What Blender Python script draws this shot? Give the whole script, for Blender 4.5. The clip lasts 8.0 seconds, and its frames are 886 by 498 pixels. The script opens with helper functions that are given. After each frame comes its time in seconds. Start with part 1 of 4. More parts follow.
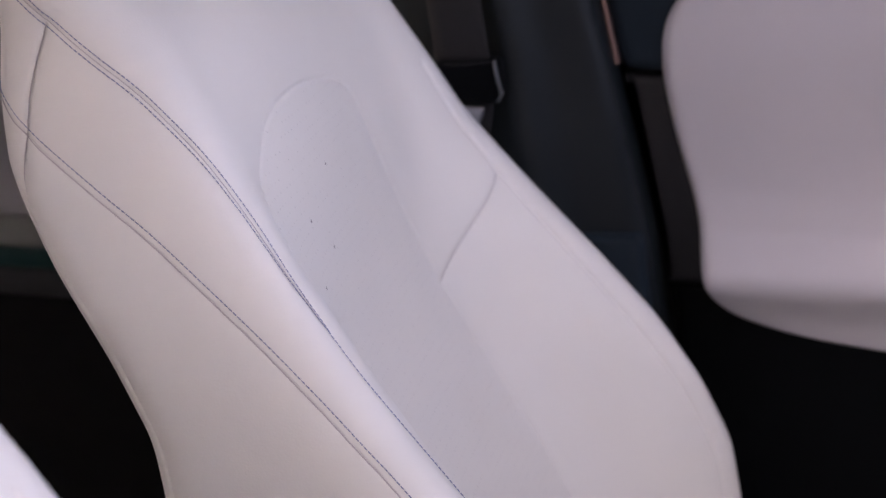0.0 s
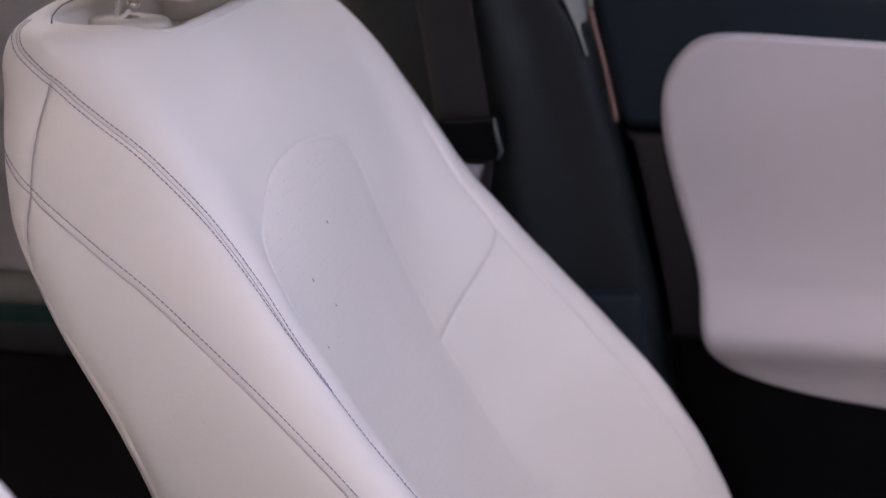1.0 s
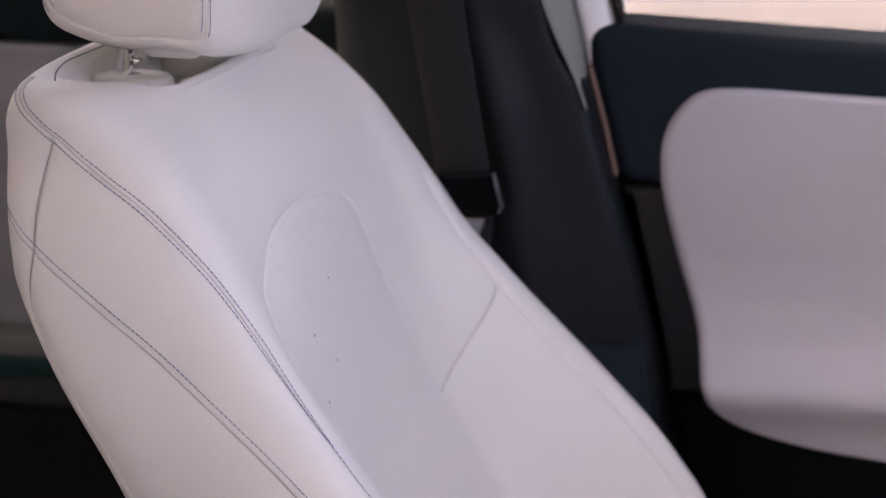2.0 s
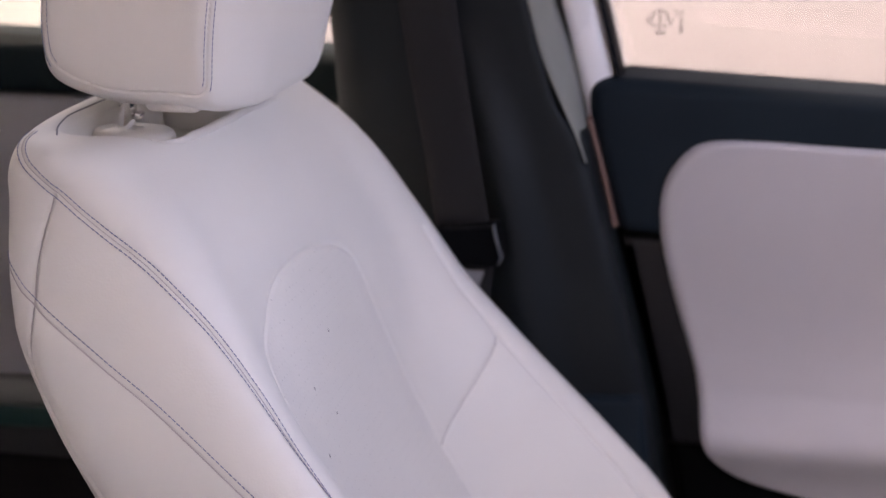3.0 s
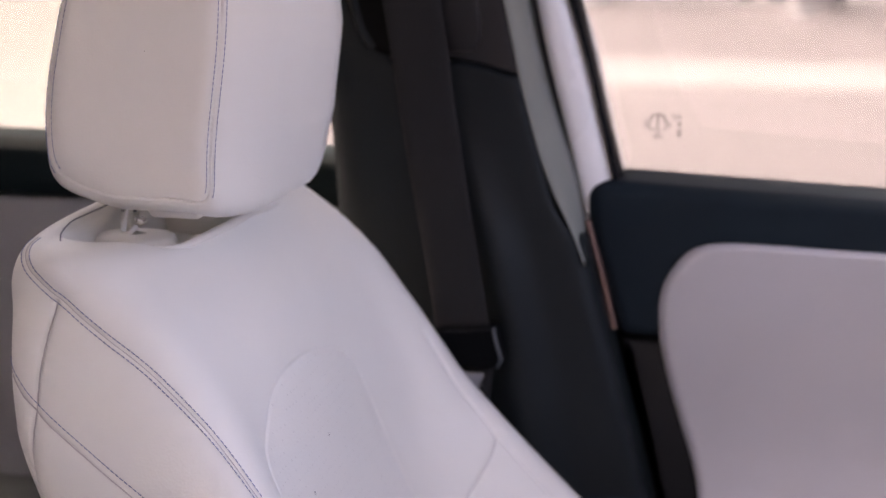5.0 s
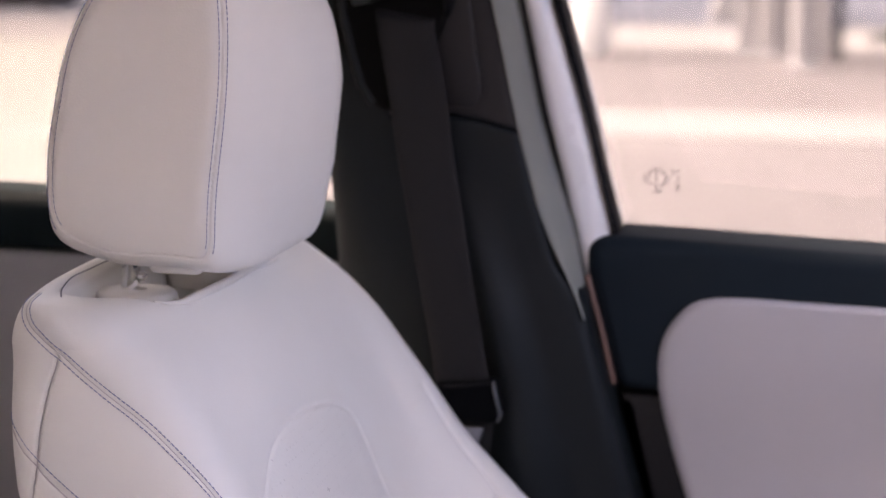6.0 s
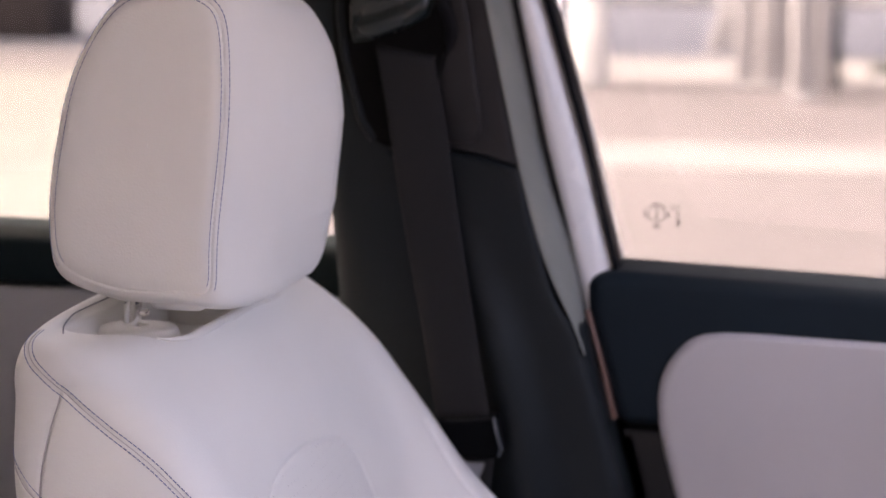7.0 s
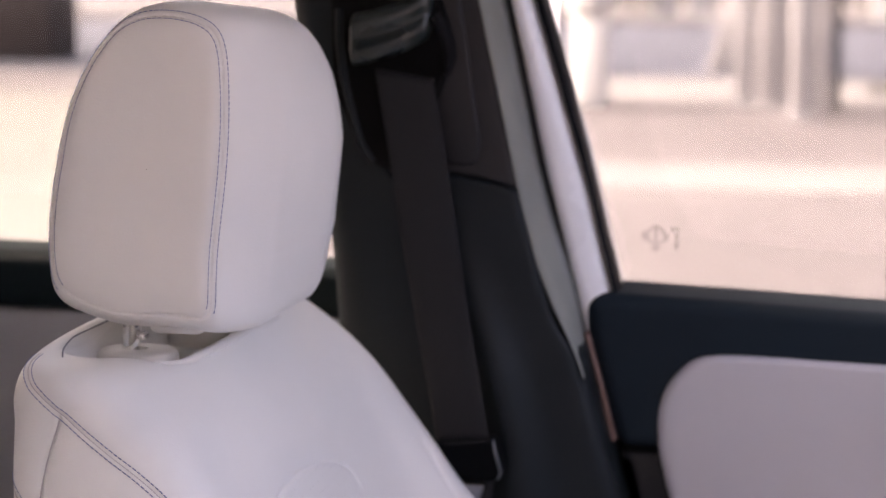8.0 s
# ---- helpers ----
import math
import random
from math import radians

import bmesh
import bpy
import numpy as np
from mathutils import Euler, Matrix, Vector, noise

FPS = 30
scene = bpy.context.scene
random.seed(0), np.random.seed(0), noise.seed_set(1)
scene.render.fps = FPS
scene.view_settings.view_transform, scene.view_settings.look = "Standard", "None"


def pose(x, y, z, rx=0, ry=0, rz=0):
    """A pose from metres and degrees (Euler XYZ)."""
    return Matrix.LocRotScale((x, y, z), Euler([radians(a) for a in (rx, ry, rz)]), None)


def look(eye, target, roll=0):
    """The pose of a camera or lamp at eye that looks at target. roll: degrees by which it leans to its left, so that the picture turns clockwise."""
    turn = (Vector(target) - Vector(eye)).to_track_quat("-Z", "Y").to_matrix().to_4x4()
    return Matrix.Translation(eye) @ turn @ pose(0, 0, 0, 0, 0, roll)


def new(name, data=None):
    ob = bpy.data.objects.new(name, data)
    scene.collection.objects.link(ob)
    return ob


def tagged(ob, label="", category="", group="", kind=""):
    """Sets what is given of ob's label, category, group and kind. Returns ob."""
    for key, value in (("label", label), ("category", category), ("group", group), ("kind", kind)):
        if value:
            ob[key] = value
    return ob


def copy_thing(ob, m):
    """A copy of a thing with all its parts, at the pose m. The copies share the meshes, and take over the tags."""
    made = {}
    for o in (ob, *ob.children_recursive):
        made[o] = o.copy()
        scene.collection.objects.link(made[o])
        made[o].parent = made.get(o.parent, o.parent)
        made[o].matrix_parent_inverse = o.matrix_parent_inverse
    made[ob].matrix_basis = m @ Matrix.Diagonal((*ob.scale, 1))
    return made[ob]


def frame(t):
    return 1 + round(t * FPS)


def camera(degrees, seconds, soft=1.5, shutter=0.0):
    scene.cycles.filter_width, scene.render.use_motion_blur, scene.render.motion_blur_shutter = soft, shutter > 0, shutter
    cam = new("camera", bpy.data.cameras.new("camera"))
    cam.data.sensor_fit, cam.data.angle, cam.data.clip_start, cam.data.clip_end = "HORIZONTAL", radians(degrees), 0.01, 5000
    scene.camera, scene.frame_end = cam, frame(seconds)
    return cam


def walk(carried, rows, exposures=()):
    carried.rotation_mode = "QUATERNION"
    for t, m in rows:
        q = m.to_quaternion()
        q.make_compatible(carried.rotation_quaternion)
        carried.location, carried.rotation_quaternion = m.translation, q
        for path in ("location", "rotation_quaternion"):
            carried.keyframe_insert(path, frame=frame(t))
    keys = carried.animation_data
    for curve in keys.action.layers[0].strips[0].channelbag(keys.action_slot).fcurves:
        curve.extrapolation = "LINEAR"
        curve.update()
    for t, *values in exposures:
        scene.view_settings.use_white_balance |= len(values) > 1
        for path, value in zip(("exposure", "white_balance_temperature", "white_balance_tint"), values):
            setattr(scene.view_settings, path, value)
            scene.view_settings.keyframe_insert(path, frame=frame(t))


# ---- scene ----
cam = camera(24.0, 8.0)
PATH = [
    (0, (0.0635, -0.0358, 1.2903), (-0.3286, 1.8225, 0.6658), -0.11),
    (0.5, (0.0596, -0.0361, 1.2933), (-0.3297, 1.8313, 0.6912), -0.07),
    (1, (0.0566, -0.0363, 1.2954), (-0.3297, 1.8382, 0.7166), -0.04),
    (1.5, (0.0557, -0.0384, 1.2983), (-0.3307, 1.8431, 0.7418), -0.01),
    (3, (0.0549, -0.0420, 1.3091), (-0.3326, 1.8558, 0.8135), 0.05),
    (3.5, (0.0550, -0.0440, 1.3110), (-0.3336, 1.8597, 0.8367), 0.06),
    (4, (0.0540, -0.0442, 1.3140), (-0.3336, 1.8638, 0.8589), 0.07),
    (4.5, (0.0541, -0.0463, 1.3170), (-0.3345, 1.8677, 0.8821), 0.07),
    (6, (0.0574, -0.0525, 1.3237), (-0.3362, 1.8741, 0.9605), 0.05),
    (6.5, (0.0574, -0.0537, 1.3266), (-0.3371, 1.8763, 0.9786), 0.04),
    (7, (0.0565, -0.0557, 1.3275), (-0.3370, 1.8766, 0.9936), 0.02),
    (7.5, (0.0576, -0.0568, 1.3285), (-0.3369, 1.8771, 1.0067), -0.01),
    (8, (0.0576, -0.0568, 1.3295), (-0.3369, 1.8787, 1.0148), -0.04),
]
walk(cam, [(t, look(eye, target, roll)) for t, eye, target, roll in PATH], [(0, 4.22, 7700, 20), (8, 4.22, 7700, 20)])
cam.data.dof.use_dof = True
cam.data.dof.focus_distance = 1.20
cam.data.dof.aperture_fstop = 7.5

# ---------- daylight ----------
SUN_ELEVATION, SUN_AZIMUTH = 43.0, 268.0        # degrees; the azimuth is counted from +y towards +x
world = bpy.data.worlds.new("daylight")
scene.world = world
world.use_nodes = True
sky = world.node_tree.nodes.new("ShaderNodeTexSky")
sky.sky_type = "NISHITA"
sky.sun_disc = False
sky.sun_elevation = radians(SUN_ELEVATION)
sky.sun_rotation = radians(SUN_AZIMUTH)
sky.air_density, sky.dust_density, sky.ozone_density = 0.25, 9.0, 0.6
world.node_tree.links.new(sky.outputs[0], world.node_tree.nodes["Background"].inputs[0])
world.node_tree.nodes["Background"].inputs[1].default_value = 0.15
sun = new("sun", bpy.data.lights.new("sun", "SUN"))
sun.data.energy, sun.data.angle, sun.data.color = 0.42, radians(0.6), (1.0, 0.955, 0.90)
sun_way = Vector((math.sin(radians(SUN_AZIMUTH)) * math.cos(radians(SUN_ELEVATION)),
                  math.cos(radians(SUN_AZIMUTH)) * math.cos(radians(SUN_ELEVATION)), math.sin(radians(SUN_ELEVATION))))
sun.matrix_world = look(sun_way * 30, (0, 0, 0))
# ---------- materials ----------


def material(name, colour, rough=0.5, metal=0.0, vary=0.06, vary_scale=14.0, grain=0.0, grain_scale=900.0, cells=False,
             wave=0.0, wave_scale=60.0, gloss_vary=0.1, coat=0.0, random_tone=0.0, specular=0.5):
    """A surface with broad tone variation, a fine relief and an uneven gloss."""
    m = bpy.data.materials.new(name)
    m.use_nodes = True
    nodes, links = m.node_tree.nodes, m.node_tree.links
    shader = nodes["Principled BSDF"]
    shader.inputs["Metallic"].default_value = metal
    shader.inputs["Specular IOR Level"].default_value = specular
    shader.inputs["Coat Weight"].default_value = coat
    place = nodes.new("ShaderNodeTexCoord")
    broad = nodes.new("ShaderNodeTexNoise")
    broad.inputs["Scale"].default_value, broad.inputs["Detail"].default_value = vary_scale, 5.0
    links.new(place.outputs["Object"], broad.inputs["Vector"])
    tone = nodes.new("ShaderNodeMapRange")
    tone.inputs["To Min"].default_value, tone.inputs["To Max"].default_value = 1 - vary, 1 + vary
    tone.inputs["From Min"].default_value, tone.inputs["From Max"].default_value = 0.3, 0.7
    links.new(broad.outputs["Fac"], tone.inputs["Value"])
    hue = nodes.new("ShaderNodeHueSaturation")
    hue.inputs["Color"].default_value = (*colour, 1)
    last = tone.outputs[0]
    if random_tone:
        info = nodes.new("ShaderNodeObjectInfo")
        spread = nodes.new("ShaderNodeMapRange")
        spread.inputs["To Min"].default_value, spread.inputs["To Max"].default_value = 1 - random_tone, 1 + random_tone
        links.new(info.outputs["Random"], spread.inputs["Value"])
        both = nodes.new("ShaderNodeMath")
        both.operation = "MULTIPLY"
        links.new(last, both.inputs[0])
        links.new(spread.outputs[0], both.inputs[1])
        last = both.outputs[0]
    links.new(last, hue.inputs["Value"])
    links.new(hue.outputs[0], shader.inputs["Base Color"])
    sheen = nodes.new("ShaderNodeMapRange")
    sheen.inputs["To Min"].default_value, sheen.inputs["To Max"].default_value = max(rough - gloss_vary, 0.02), min(rough + gloss_vary, 1)
    links.new(broad.outputs["Fac"], sheen.inputs["Value"])
    links.new(sheen.outputs[0], shader.inputs["Roughness"])
    if grain:
        if cells:
            fine = nodes.new("ShaderNodeTexVoronoi")
            fine.feature = "SMOOTH_F1"
            fine.inputs["Scale"].default_value = grain_scale
            height = fine.outputs["Distance"]
        else:
            fine = nodes.new("ShaderNodeTexNoise")
            fine.inputs["Scale"].default_value, fine.inputs["Detail"].default_value = grain_scale, 4.0
            height = fine.outputs["Fac"]
        links.new(place.outputs["Object"], fine.inputs["Vector"])
        bump = nodes.new("ShaderNodeBump")
        bump.inputs["Strength"].default_value, bump.inputs["Distance"].default_value = grain, 0.0008
        links.new(height, bump.inputs["Height"])
        if wave:
            slow = nodes.new("ShaderNodeTexNoise")
            slow.inputs["Scale"].default_value, slow.inputs["Detail"].default_value = wave_scale, 2.0
            links.new(place.outputs["Object"], slow.inputs["Vector"])
            soft = nodes.new("ShaderNodeBump")
            soft.inputs["Strength"].default_value, soft.inputs["Distance"].default_value = wave, 0.004
            links.new(slow.outputs["Fac"], soft.inputs["Height"])
            links.new(soft.outputs[0], bump.inputs["Normal"])
        links.new(bump.outputs[0], shader.inputs["Normal"])
    return m


def perforated(name, colour):
    """Leather with rows of fine punched holes."""
    m = material(name, colour, rough=0.46, vary=0.025, vary_scale=9, grain=0.18, grain_scale=650, cells=True, wave=0.06, wave_scale=45, gloss_vary=0.06)
    nodes, links = m.node_tree.nodes, m.node_tree.links
    place = nodes.new("ShaderNodeTexCoord")
    holes = nodes.new("ShaderNodeTexVoronoi")
    holes.voronoi_dimensions = "2D"
    holes.inputs["Scale"].default_value, holes.inputs["Randomness"].default_value = 165.0, 0.0
    split, flat = nodes.new("ShaderNodeSeparateXYZ"), nodes.new("ShaderNodeCombineXYZ")
    links.new(place.outputs["Object"], split.inputs[0])
    links.new(split.outputs["Y"], flat.inputs["X"])
    links.new(split.outputs["Z"], flat.inputs["Y"])
    links.new(flat.outputs[0], holes.inputs["Vector"])
    edge = nodes.new("ShaderNodeMapRange")
    edge.inputs["From Min"].default_value, edge.inputs["From Max"].default_value = 0.06, 0.12
    edge.inputs["To Min"].default_value, edge.inputs["To Max"].default_value = 0.27, 0.0
    links.new(holes.outputs["Distance"], edge.inputs["Value"])
    patches = nodes.new("ShaderNodeTexNoise")                                   # most holes are stretched shut
    patches.inputs["Scale"].default_value, patches.inputs["Detail"].default_value = 120.0, 3.0
    links.new(place.outputs["Object"], patches.inputs["Vector"])
    wide = nodes.new("ShaderNodeMapRange")
    wide.inputs["From Min"].default_value, wide.inputs["From Max"].default_value = 0.44, 0.58
    links.new(patches.outputs["Fac"], wide.inputs["Value"])
    shown = nodes.new("ShaderNodeMath")
    shown.operation = "MULTIPLY"
    links.new(edge.outputs[0], shown.inputs[0])
    links.new(wide.outputs[0], shown.inputs[1])
    shader = nodes["Principled BSDF"]
    old = shader.inputs["Base Color"].links[0].from_socket
    mix = nodes.new("ShaderNodeMix")
    mix.data_type = "RGBA"
    links.new(shown.outputs[0], mix.inputs[0])
    links.new(old, mix.inputs[6])
    mix.inputs[7].default_value = (0.16, 0.14, 0.15, 1)
    links.new(mix.outputs[2], shader.inputs["Base Color"])
    return m


def glass(name, tint=(0.56, 0.575, 0.575)):
    m = bpy.data.materials.new(name)
    m.use_nodes = True
    nodes, links = m.node_tree.nodes, m.node_tree.links
    clear, shine, mix, rim = (nodes.new(k) for k in ("ShaderNodeBsdfTransparent", "ShaderNodeBsdfGlossy", "ShaderNodeMixShader", "ShaderNodeFresnel"))
    clear.inputs["Color"].default_value = (*tint, 1)
    shine.inputs["Roughness"].default_value = 0.01
    rim.inputs["IOR"].default_value = 1.25
    links.new(rim.outputs[0], mix.inputs["Fac"])
    links.new(clear.outputs[0], mix.inputs[1])
    links.new(shine.outputs[0], mix.inputs[2])
    links.new(mix.outputs[0], nodes["Material Output"].inputs["Surface"])
    return m


LEATHER = material("leather", (0.748, 0.738, 0.706), rough=0.46, vary=0.025, vary_scale=9, grain=0.14, grain_scale=760, cells=True, wave=0.06, wave_scale=45, gloss_vary=0.06)
LEATHER_HOLES = perforated("perforated_leather", (0.748, 0.738, 0.706))
BACK_PLASTIC = material("back_shell_plastic", (0.4275, 0.42, 0.462), rough=0.5, vary=0.03, grain=0.2)
SEAM_SHADE = material("seam_shade", (0.47, 0.44, 0.45), rough=0.8, vary=0.1)
SOCKET_SEAM = material("socket_seam", (0.16, 0.17, 0.20), rough=0.8, vary=0.1)
HOLE_DARK = material("hole_shade", (0.17, 0.16, 0.17), rough=0.9, vary=0.1)
THREAD = material("blue_thread", (0.17, 0.205, 0.34), rough=0.7, vary=0.2, vary_scale=300)
CHROME = material("chrome", (0.88, 0.87, 0.86), rough=0.05, metal=1.0, vary=0.02, gloss_vary=0.03)
WHITE_PLASTIC = material("off_white_plastic", (0.72, 0.70, 0.66), rough=0.35, vary=0.03, grain=0.1, grain_scale=1500)
BLACK_PLASTIC = material("charcoal_plastic", (0.0068, 0.0102, 0.0124), rough=0.50, vary=0.12, grain=0.3, grain_scale=900, specular=0.20)
NAVY_PLASTIC = material("navy_plastic", (0.00665, 0.0132, 0.01958), rough=0.68, vary=0.10, grain=0.35, grain_scale=900, specular=0.16)
UPPER_PLASTIC = material("brown_black_plastic", (0.009975, 0.0098, 0.01188), rough=0.5, vary=0.1, grain=0.3, grain_scale=900, specular=0.3)
TEAL_PLASTIC = material("dark_teal_plastic", (0.00665, 0.014, 0.0165), rough=0.6, vary=0.1, grain=0.3, specular=0.12)
STEEL = material("brushed_steel", (0.22, 0.225, 0.25), rough=0.3, metal=1.0, vary=0.05)
GREY_PLASTIC = material("grey_plastic", (0.198, 0.210, 0.195), specular=0.3, rough=0.6, vary=0.05, grain=0.2)
DARK_GREY = material("dark_grey_plastic", (0.03325, 0.034, 0.0363), rough=0.6, vary=0.08, grain=0.3, specular=0.3)
DOOR_GREY = material("mid_grey_door_plastic", (0.33, 0.33, 0.34), rough=0.6, vary=0.06, grain=0.3)
GREY_PANEL = material("grey_panel_plastic", (0.684, 0.7, 0.7425), rough=0.6, vary=0.06, grain=0.3)
PALE_PAINT = material("pale_lilac_paint", (0.74, 0.742, 0.755), rough=0.28, vary=0.03, coat=0.4)
RUBBER = material("black_rubber", (0.00475, 0.005, 0.0066), rough=0.7, vary=0.15, grain=0.2, specular=0.12)
RECESS_SHADE = material("recess_shade", (0.0048, 0.0046, 0.0048), rough=0.8, vary=0.15, grain=0.2, specular=0.08)
COPPER = material("tan_metal", (0.19, 0.115, 0.0935), rough=0.4, metal=0.3, vary=0.06)
# one door plastic in two tones: the lower is darkened as shade
MIDDLE_PLASTIC = material("middle_door_plastic", (0.0055, 0.0059, 0.0076), rough=0.5, vary=0.12, grain=0.35, grain_scale=900, specular=0.3)
LOWER_PLASTIC = material("shaded_lower_plastic", (0.0022, 0.0027, 0.0034), rough=0.75, vary=0.12, grain=0.35, grain_scale=900, specular=0.05)
WEBBING = material("belt_webbing", (0.01282, 0.0128, 0.01408), rough=0.8, vary=0.08, grain=0.8, grain_scale=700, specular=0.3)
GUIDE_PLASTIC = material("belt_guide_plastic", (0.0095, 0.016, 0.01705), rough=0.3, vary=0.1, grain=0.1, specular=0.5)
EDGE_HIGHLIGHT = material("edge_highlight", (0.05, 0.058, 0.066), rough=0.25, vary=0.1)
INSET_CLOTH = material("lilac_grey_leatherette", (0.445, 0.430, 0.455), rough=0.55, vary=0.03, vary_scale=7, grain=0.3, grain_scale=800, cells=True, wave=0.08, wave_scale=20)
DARK_CARPET = material("dark_carpet", (0.0057, 0.005, 0.00605), rough=0.95, vary=0.3, vary_scale=60, grain=0.8, grain_scale=400, specular=0.3)
HEADLINER = material("headliner_cloth", (0.70, 0.69, 0.68), rough=0.9, vary=0.05, grain=0.4, grain_scale=600)
GREEN_STRIP = material("green_trim", (0.0095, 0.045, 0.0418), rough=0.35, vary=0.1)
WINDOW_GLASS = glass("window_glass")
MARK_INK = bpy.data.materials.new("etched_mark")
MARK_INK.use_nodes = True
etch = MARK_INK.node_tree.nodes.new("ShaderNodeBsdfTransparent")
etch.inputs["Color"].default_value = (0.70, 0.70, 0.72, 1)
MARK_INK.node_tree.links.new(etch.outputs[0], MARK_INK.node_tree.nodes["Material Output"].inputs["Surface"])
# ---------- mesh helpers ----------


def mesh_object(name, verts, faces, mat, parent=None, label="", smooth=True, origin=(0, 0, 0), normals=None):
    """One mesh object from points and faces; the points are given in the world and stored relative to origin."""
    data = bpy.data.meshes.new(name)
    verts = np.asarray(verts, float).reshape(-1, 3) - np.array(origin, float)
    data.from_pydata(verts.tolist(), [], [list(map(int, f)) for f in faces])
    data.materials.append(mat)
    if smooth:
        data.shade_smooth()
    data.update()
    if normals is not None:
        data.normals_split_custom_set_from_vertices(np.asarray(normals, float).tolist())
    ob = new(name, data)
    if parent is not None:
        ob.parent = parent
    if label:
        tagged(ob, label=label)
    return ob


def part(name, bm, mat, parent, label="", smooth=True, origin=(0, 0, 0)):
    """Links a bmesh as one mesh object under a thing or a part."""
    if tuple(origin) != (0, 0, 0):
        bmesh.ops.translate(bm, vec=-Vector(origin), verts=bm.verts)
    bmesh.ops.recalc_face_normals(bm, faces=bm.faces)
    data = bpy.data.meshes.new(name)
    bm.to_mesh(data)
    bm.free()
    data.materials.append(mat)
    if smooth:
        data.shade_smooth()
        data.set_sharp_from_angle(angle=radians(50))
    ob = new(name, data)
    if parent is not None:
        ob.parent = parent
    if label:
        tagged(ob, label=label)
    return ob


def thing(name, label, category, place=(0, 0, 0), group="", kind=""):
    """An Empty at the base of a thing, to which its parts are given."""
    ob = tagged(new(name), label, category, group, kind)
    ob.location = place
    ob.empty_display_size = 0.05
    return ob


def grid_faces(rows, columns, closed=True):
    faces = []
    for i in range(rows - 1):
        for j in range(columns if closed else columns - 1):
            k = (j + 1) % columns
            faces.append((i * columns + j, i * columns + k, (i + 1) * columns + k, (i + 1) * columns + j))
    return faces


def box(bm, size, place, bevel=0.004, segments=3, turn=(0, 0, 0)):
    """Adds a box with rounded edges to a bmesh."""
    made = bmesh.ops.create_cube(bm, size=1.0, matrix=pose(*place, *turn) @ Matrix.Diagonal((*size, 1)))
    if bevel:
        edges = list({e for v in made["verts"] for e in v.link_edges})
        bmesh.ops.bevel(bm, geom=edges, offset=bevel, segments=segments, profile=0.5, affect="EDGES")
    return bm


def slab(outline, y0, y1, bevel=0.004, segments=3):
    """A plate: an outline of x and z, from y0 (towards the cabin) to y1, its cabin-side edge rounded."""
    p = np.array(outline, float)
    if (p[:, 0] * np.roll(p[:, 1], -1) - p[:, 1] * np.roll(p[:, 0], -1)).sum() < 0:
        p = p[::-1]
    way = np.roll(p, -1, 0) - p
    way /= np.maximum(np.linalg.norm(way, axis=1, keepdims=True), 1e-9)
    inward = np.stack([-way[:, 1], way[:, 0]], -1)
    corner = inward + np.roll(inward, 1, 0)
    corner /= np.maximum((corner * inward).sum(1, keepdims=True), 0.35)
    bm = bmesh.new()
    rings = [[bm.verts.new((x, y1, z)) for x, z in p]]
    steps = segments if bevel else 0
    for k in range(steps + 1):
        a = math.pi / 2 * k / max(steps, 1)
        q = p + corner * bevel * (1 - math.cos(a))
        rings.append([bm.verts.new((x, y0 + bevel * (1 - math.sin(a)), z)) for x, z in q])
    n = len(p)
    for a, b in zip(rings, rings[1:]):
        for i in range(n):
            bm.faces.new((a[i], a[(i + 1) % n], b[(i + 1) % n], b[i]))
    for ring in (rings[0], rings[-1]):
        face = bm.faces.new(ring)
        bmesh.ops.triangulate(bm, faces=[face])
    return bm


def rounded(outline, steps=6, pull=0.5):
    """Rounds an outline's corners: each corner with its own radius, rows of x, z, radius."""
    out, n = [], len(outline)
    for i, (x, z, r) in enumerate(outline):
        p = Vector((x, z))
        a, b = Vector(outline[i - 1][:2]), Vector(outline[(i + 1) % n][:2])
        if r <= 0:
            out.append((x, z))
            continue
        p0 = p + (a - p).normalized() * min(r, (a - p).length * 0.48)
        p1 = p + (b - p).normalized() * min(r, (b - p).length * 0.48)
        for k in range(steps + 1):
            f = k / steps
            q = p0 * (1 - f) ** 2 + p * 2 * f * (1 - f) + p1 * f ** 2
            out.append((q.x, q.y))
    return out


def tube(points, radius, sides=12, caps=True):
    """A round bar along points."""
    bm = bmesh.new()
    points = [Vector(p) for p in points]
    rings = []
    for i, p in enumerate(points):
        way = (points[min(i + 1, len(points) - 1)] - points[max(i - 1, 0)]).normalized()
        side = way.cross(Vector((0.31, 0.87, 0.21))).normalized()
        up = way.cross(side)
        r = radius[i] if isinstance(radius, (list, tuple)) else radius
        rings.append([bm.verts.new(p + r * (math.cos(a) * side + math.sin(a) * up)) for a in (2 * math.pi * k / sides for k in range(sides))])
    for a, b in zip(rings, rings[1:]):
        for k in range(sides):
            bm.faces.new((a[k], a[(k + 1) % sides], b[(k + 1) % sides], b[k]))
    if caps:
        bm.faces.new(rings[0][::-1])
        bm.faces.new(rings[-1])
    return bm


def spline(points, n):
    """n places along a smooth open curve through points (Catmull-Rom)."""
    p = np.array(points, float)
    p = np.vstack([2 * p[0] - p[1], p, 2 * p[-1] - p[-2]])
    t = np.linspace(0, len(p) - 3 - 1e-9, n)
    i = t.astype(int)
    f = (t - i)[:, None]
    a, b, c, d = p[i], p[i + 1], p[i + 2], p[i + 3]
    return 0.5 * (2 * b + (c - a) * f + (2 * a - 5 * b + 4 * c - d) * f ** 2 + (3 * b - a - 3 * c + d) * f ** 3)

# ---------- seat surfaces ----------
SEAT_Y = 1.235                      # the seat's centre line

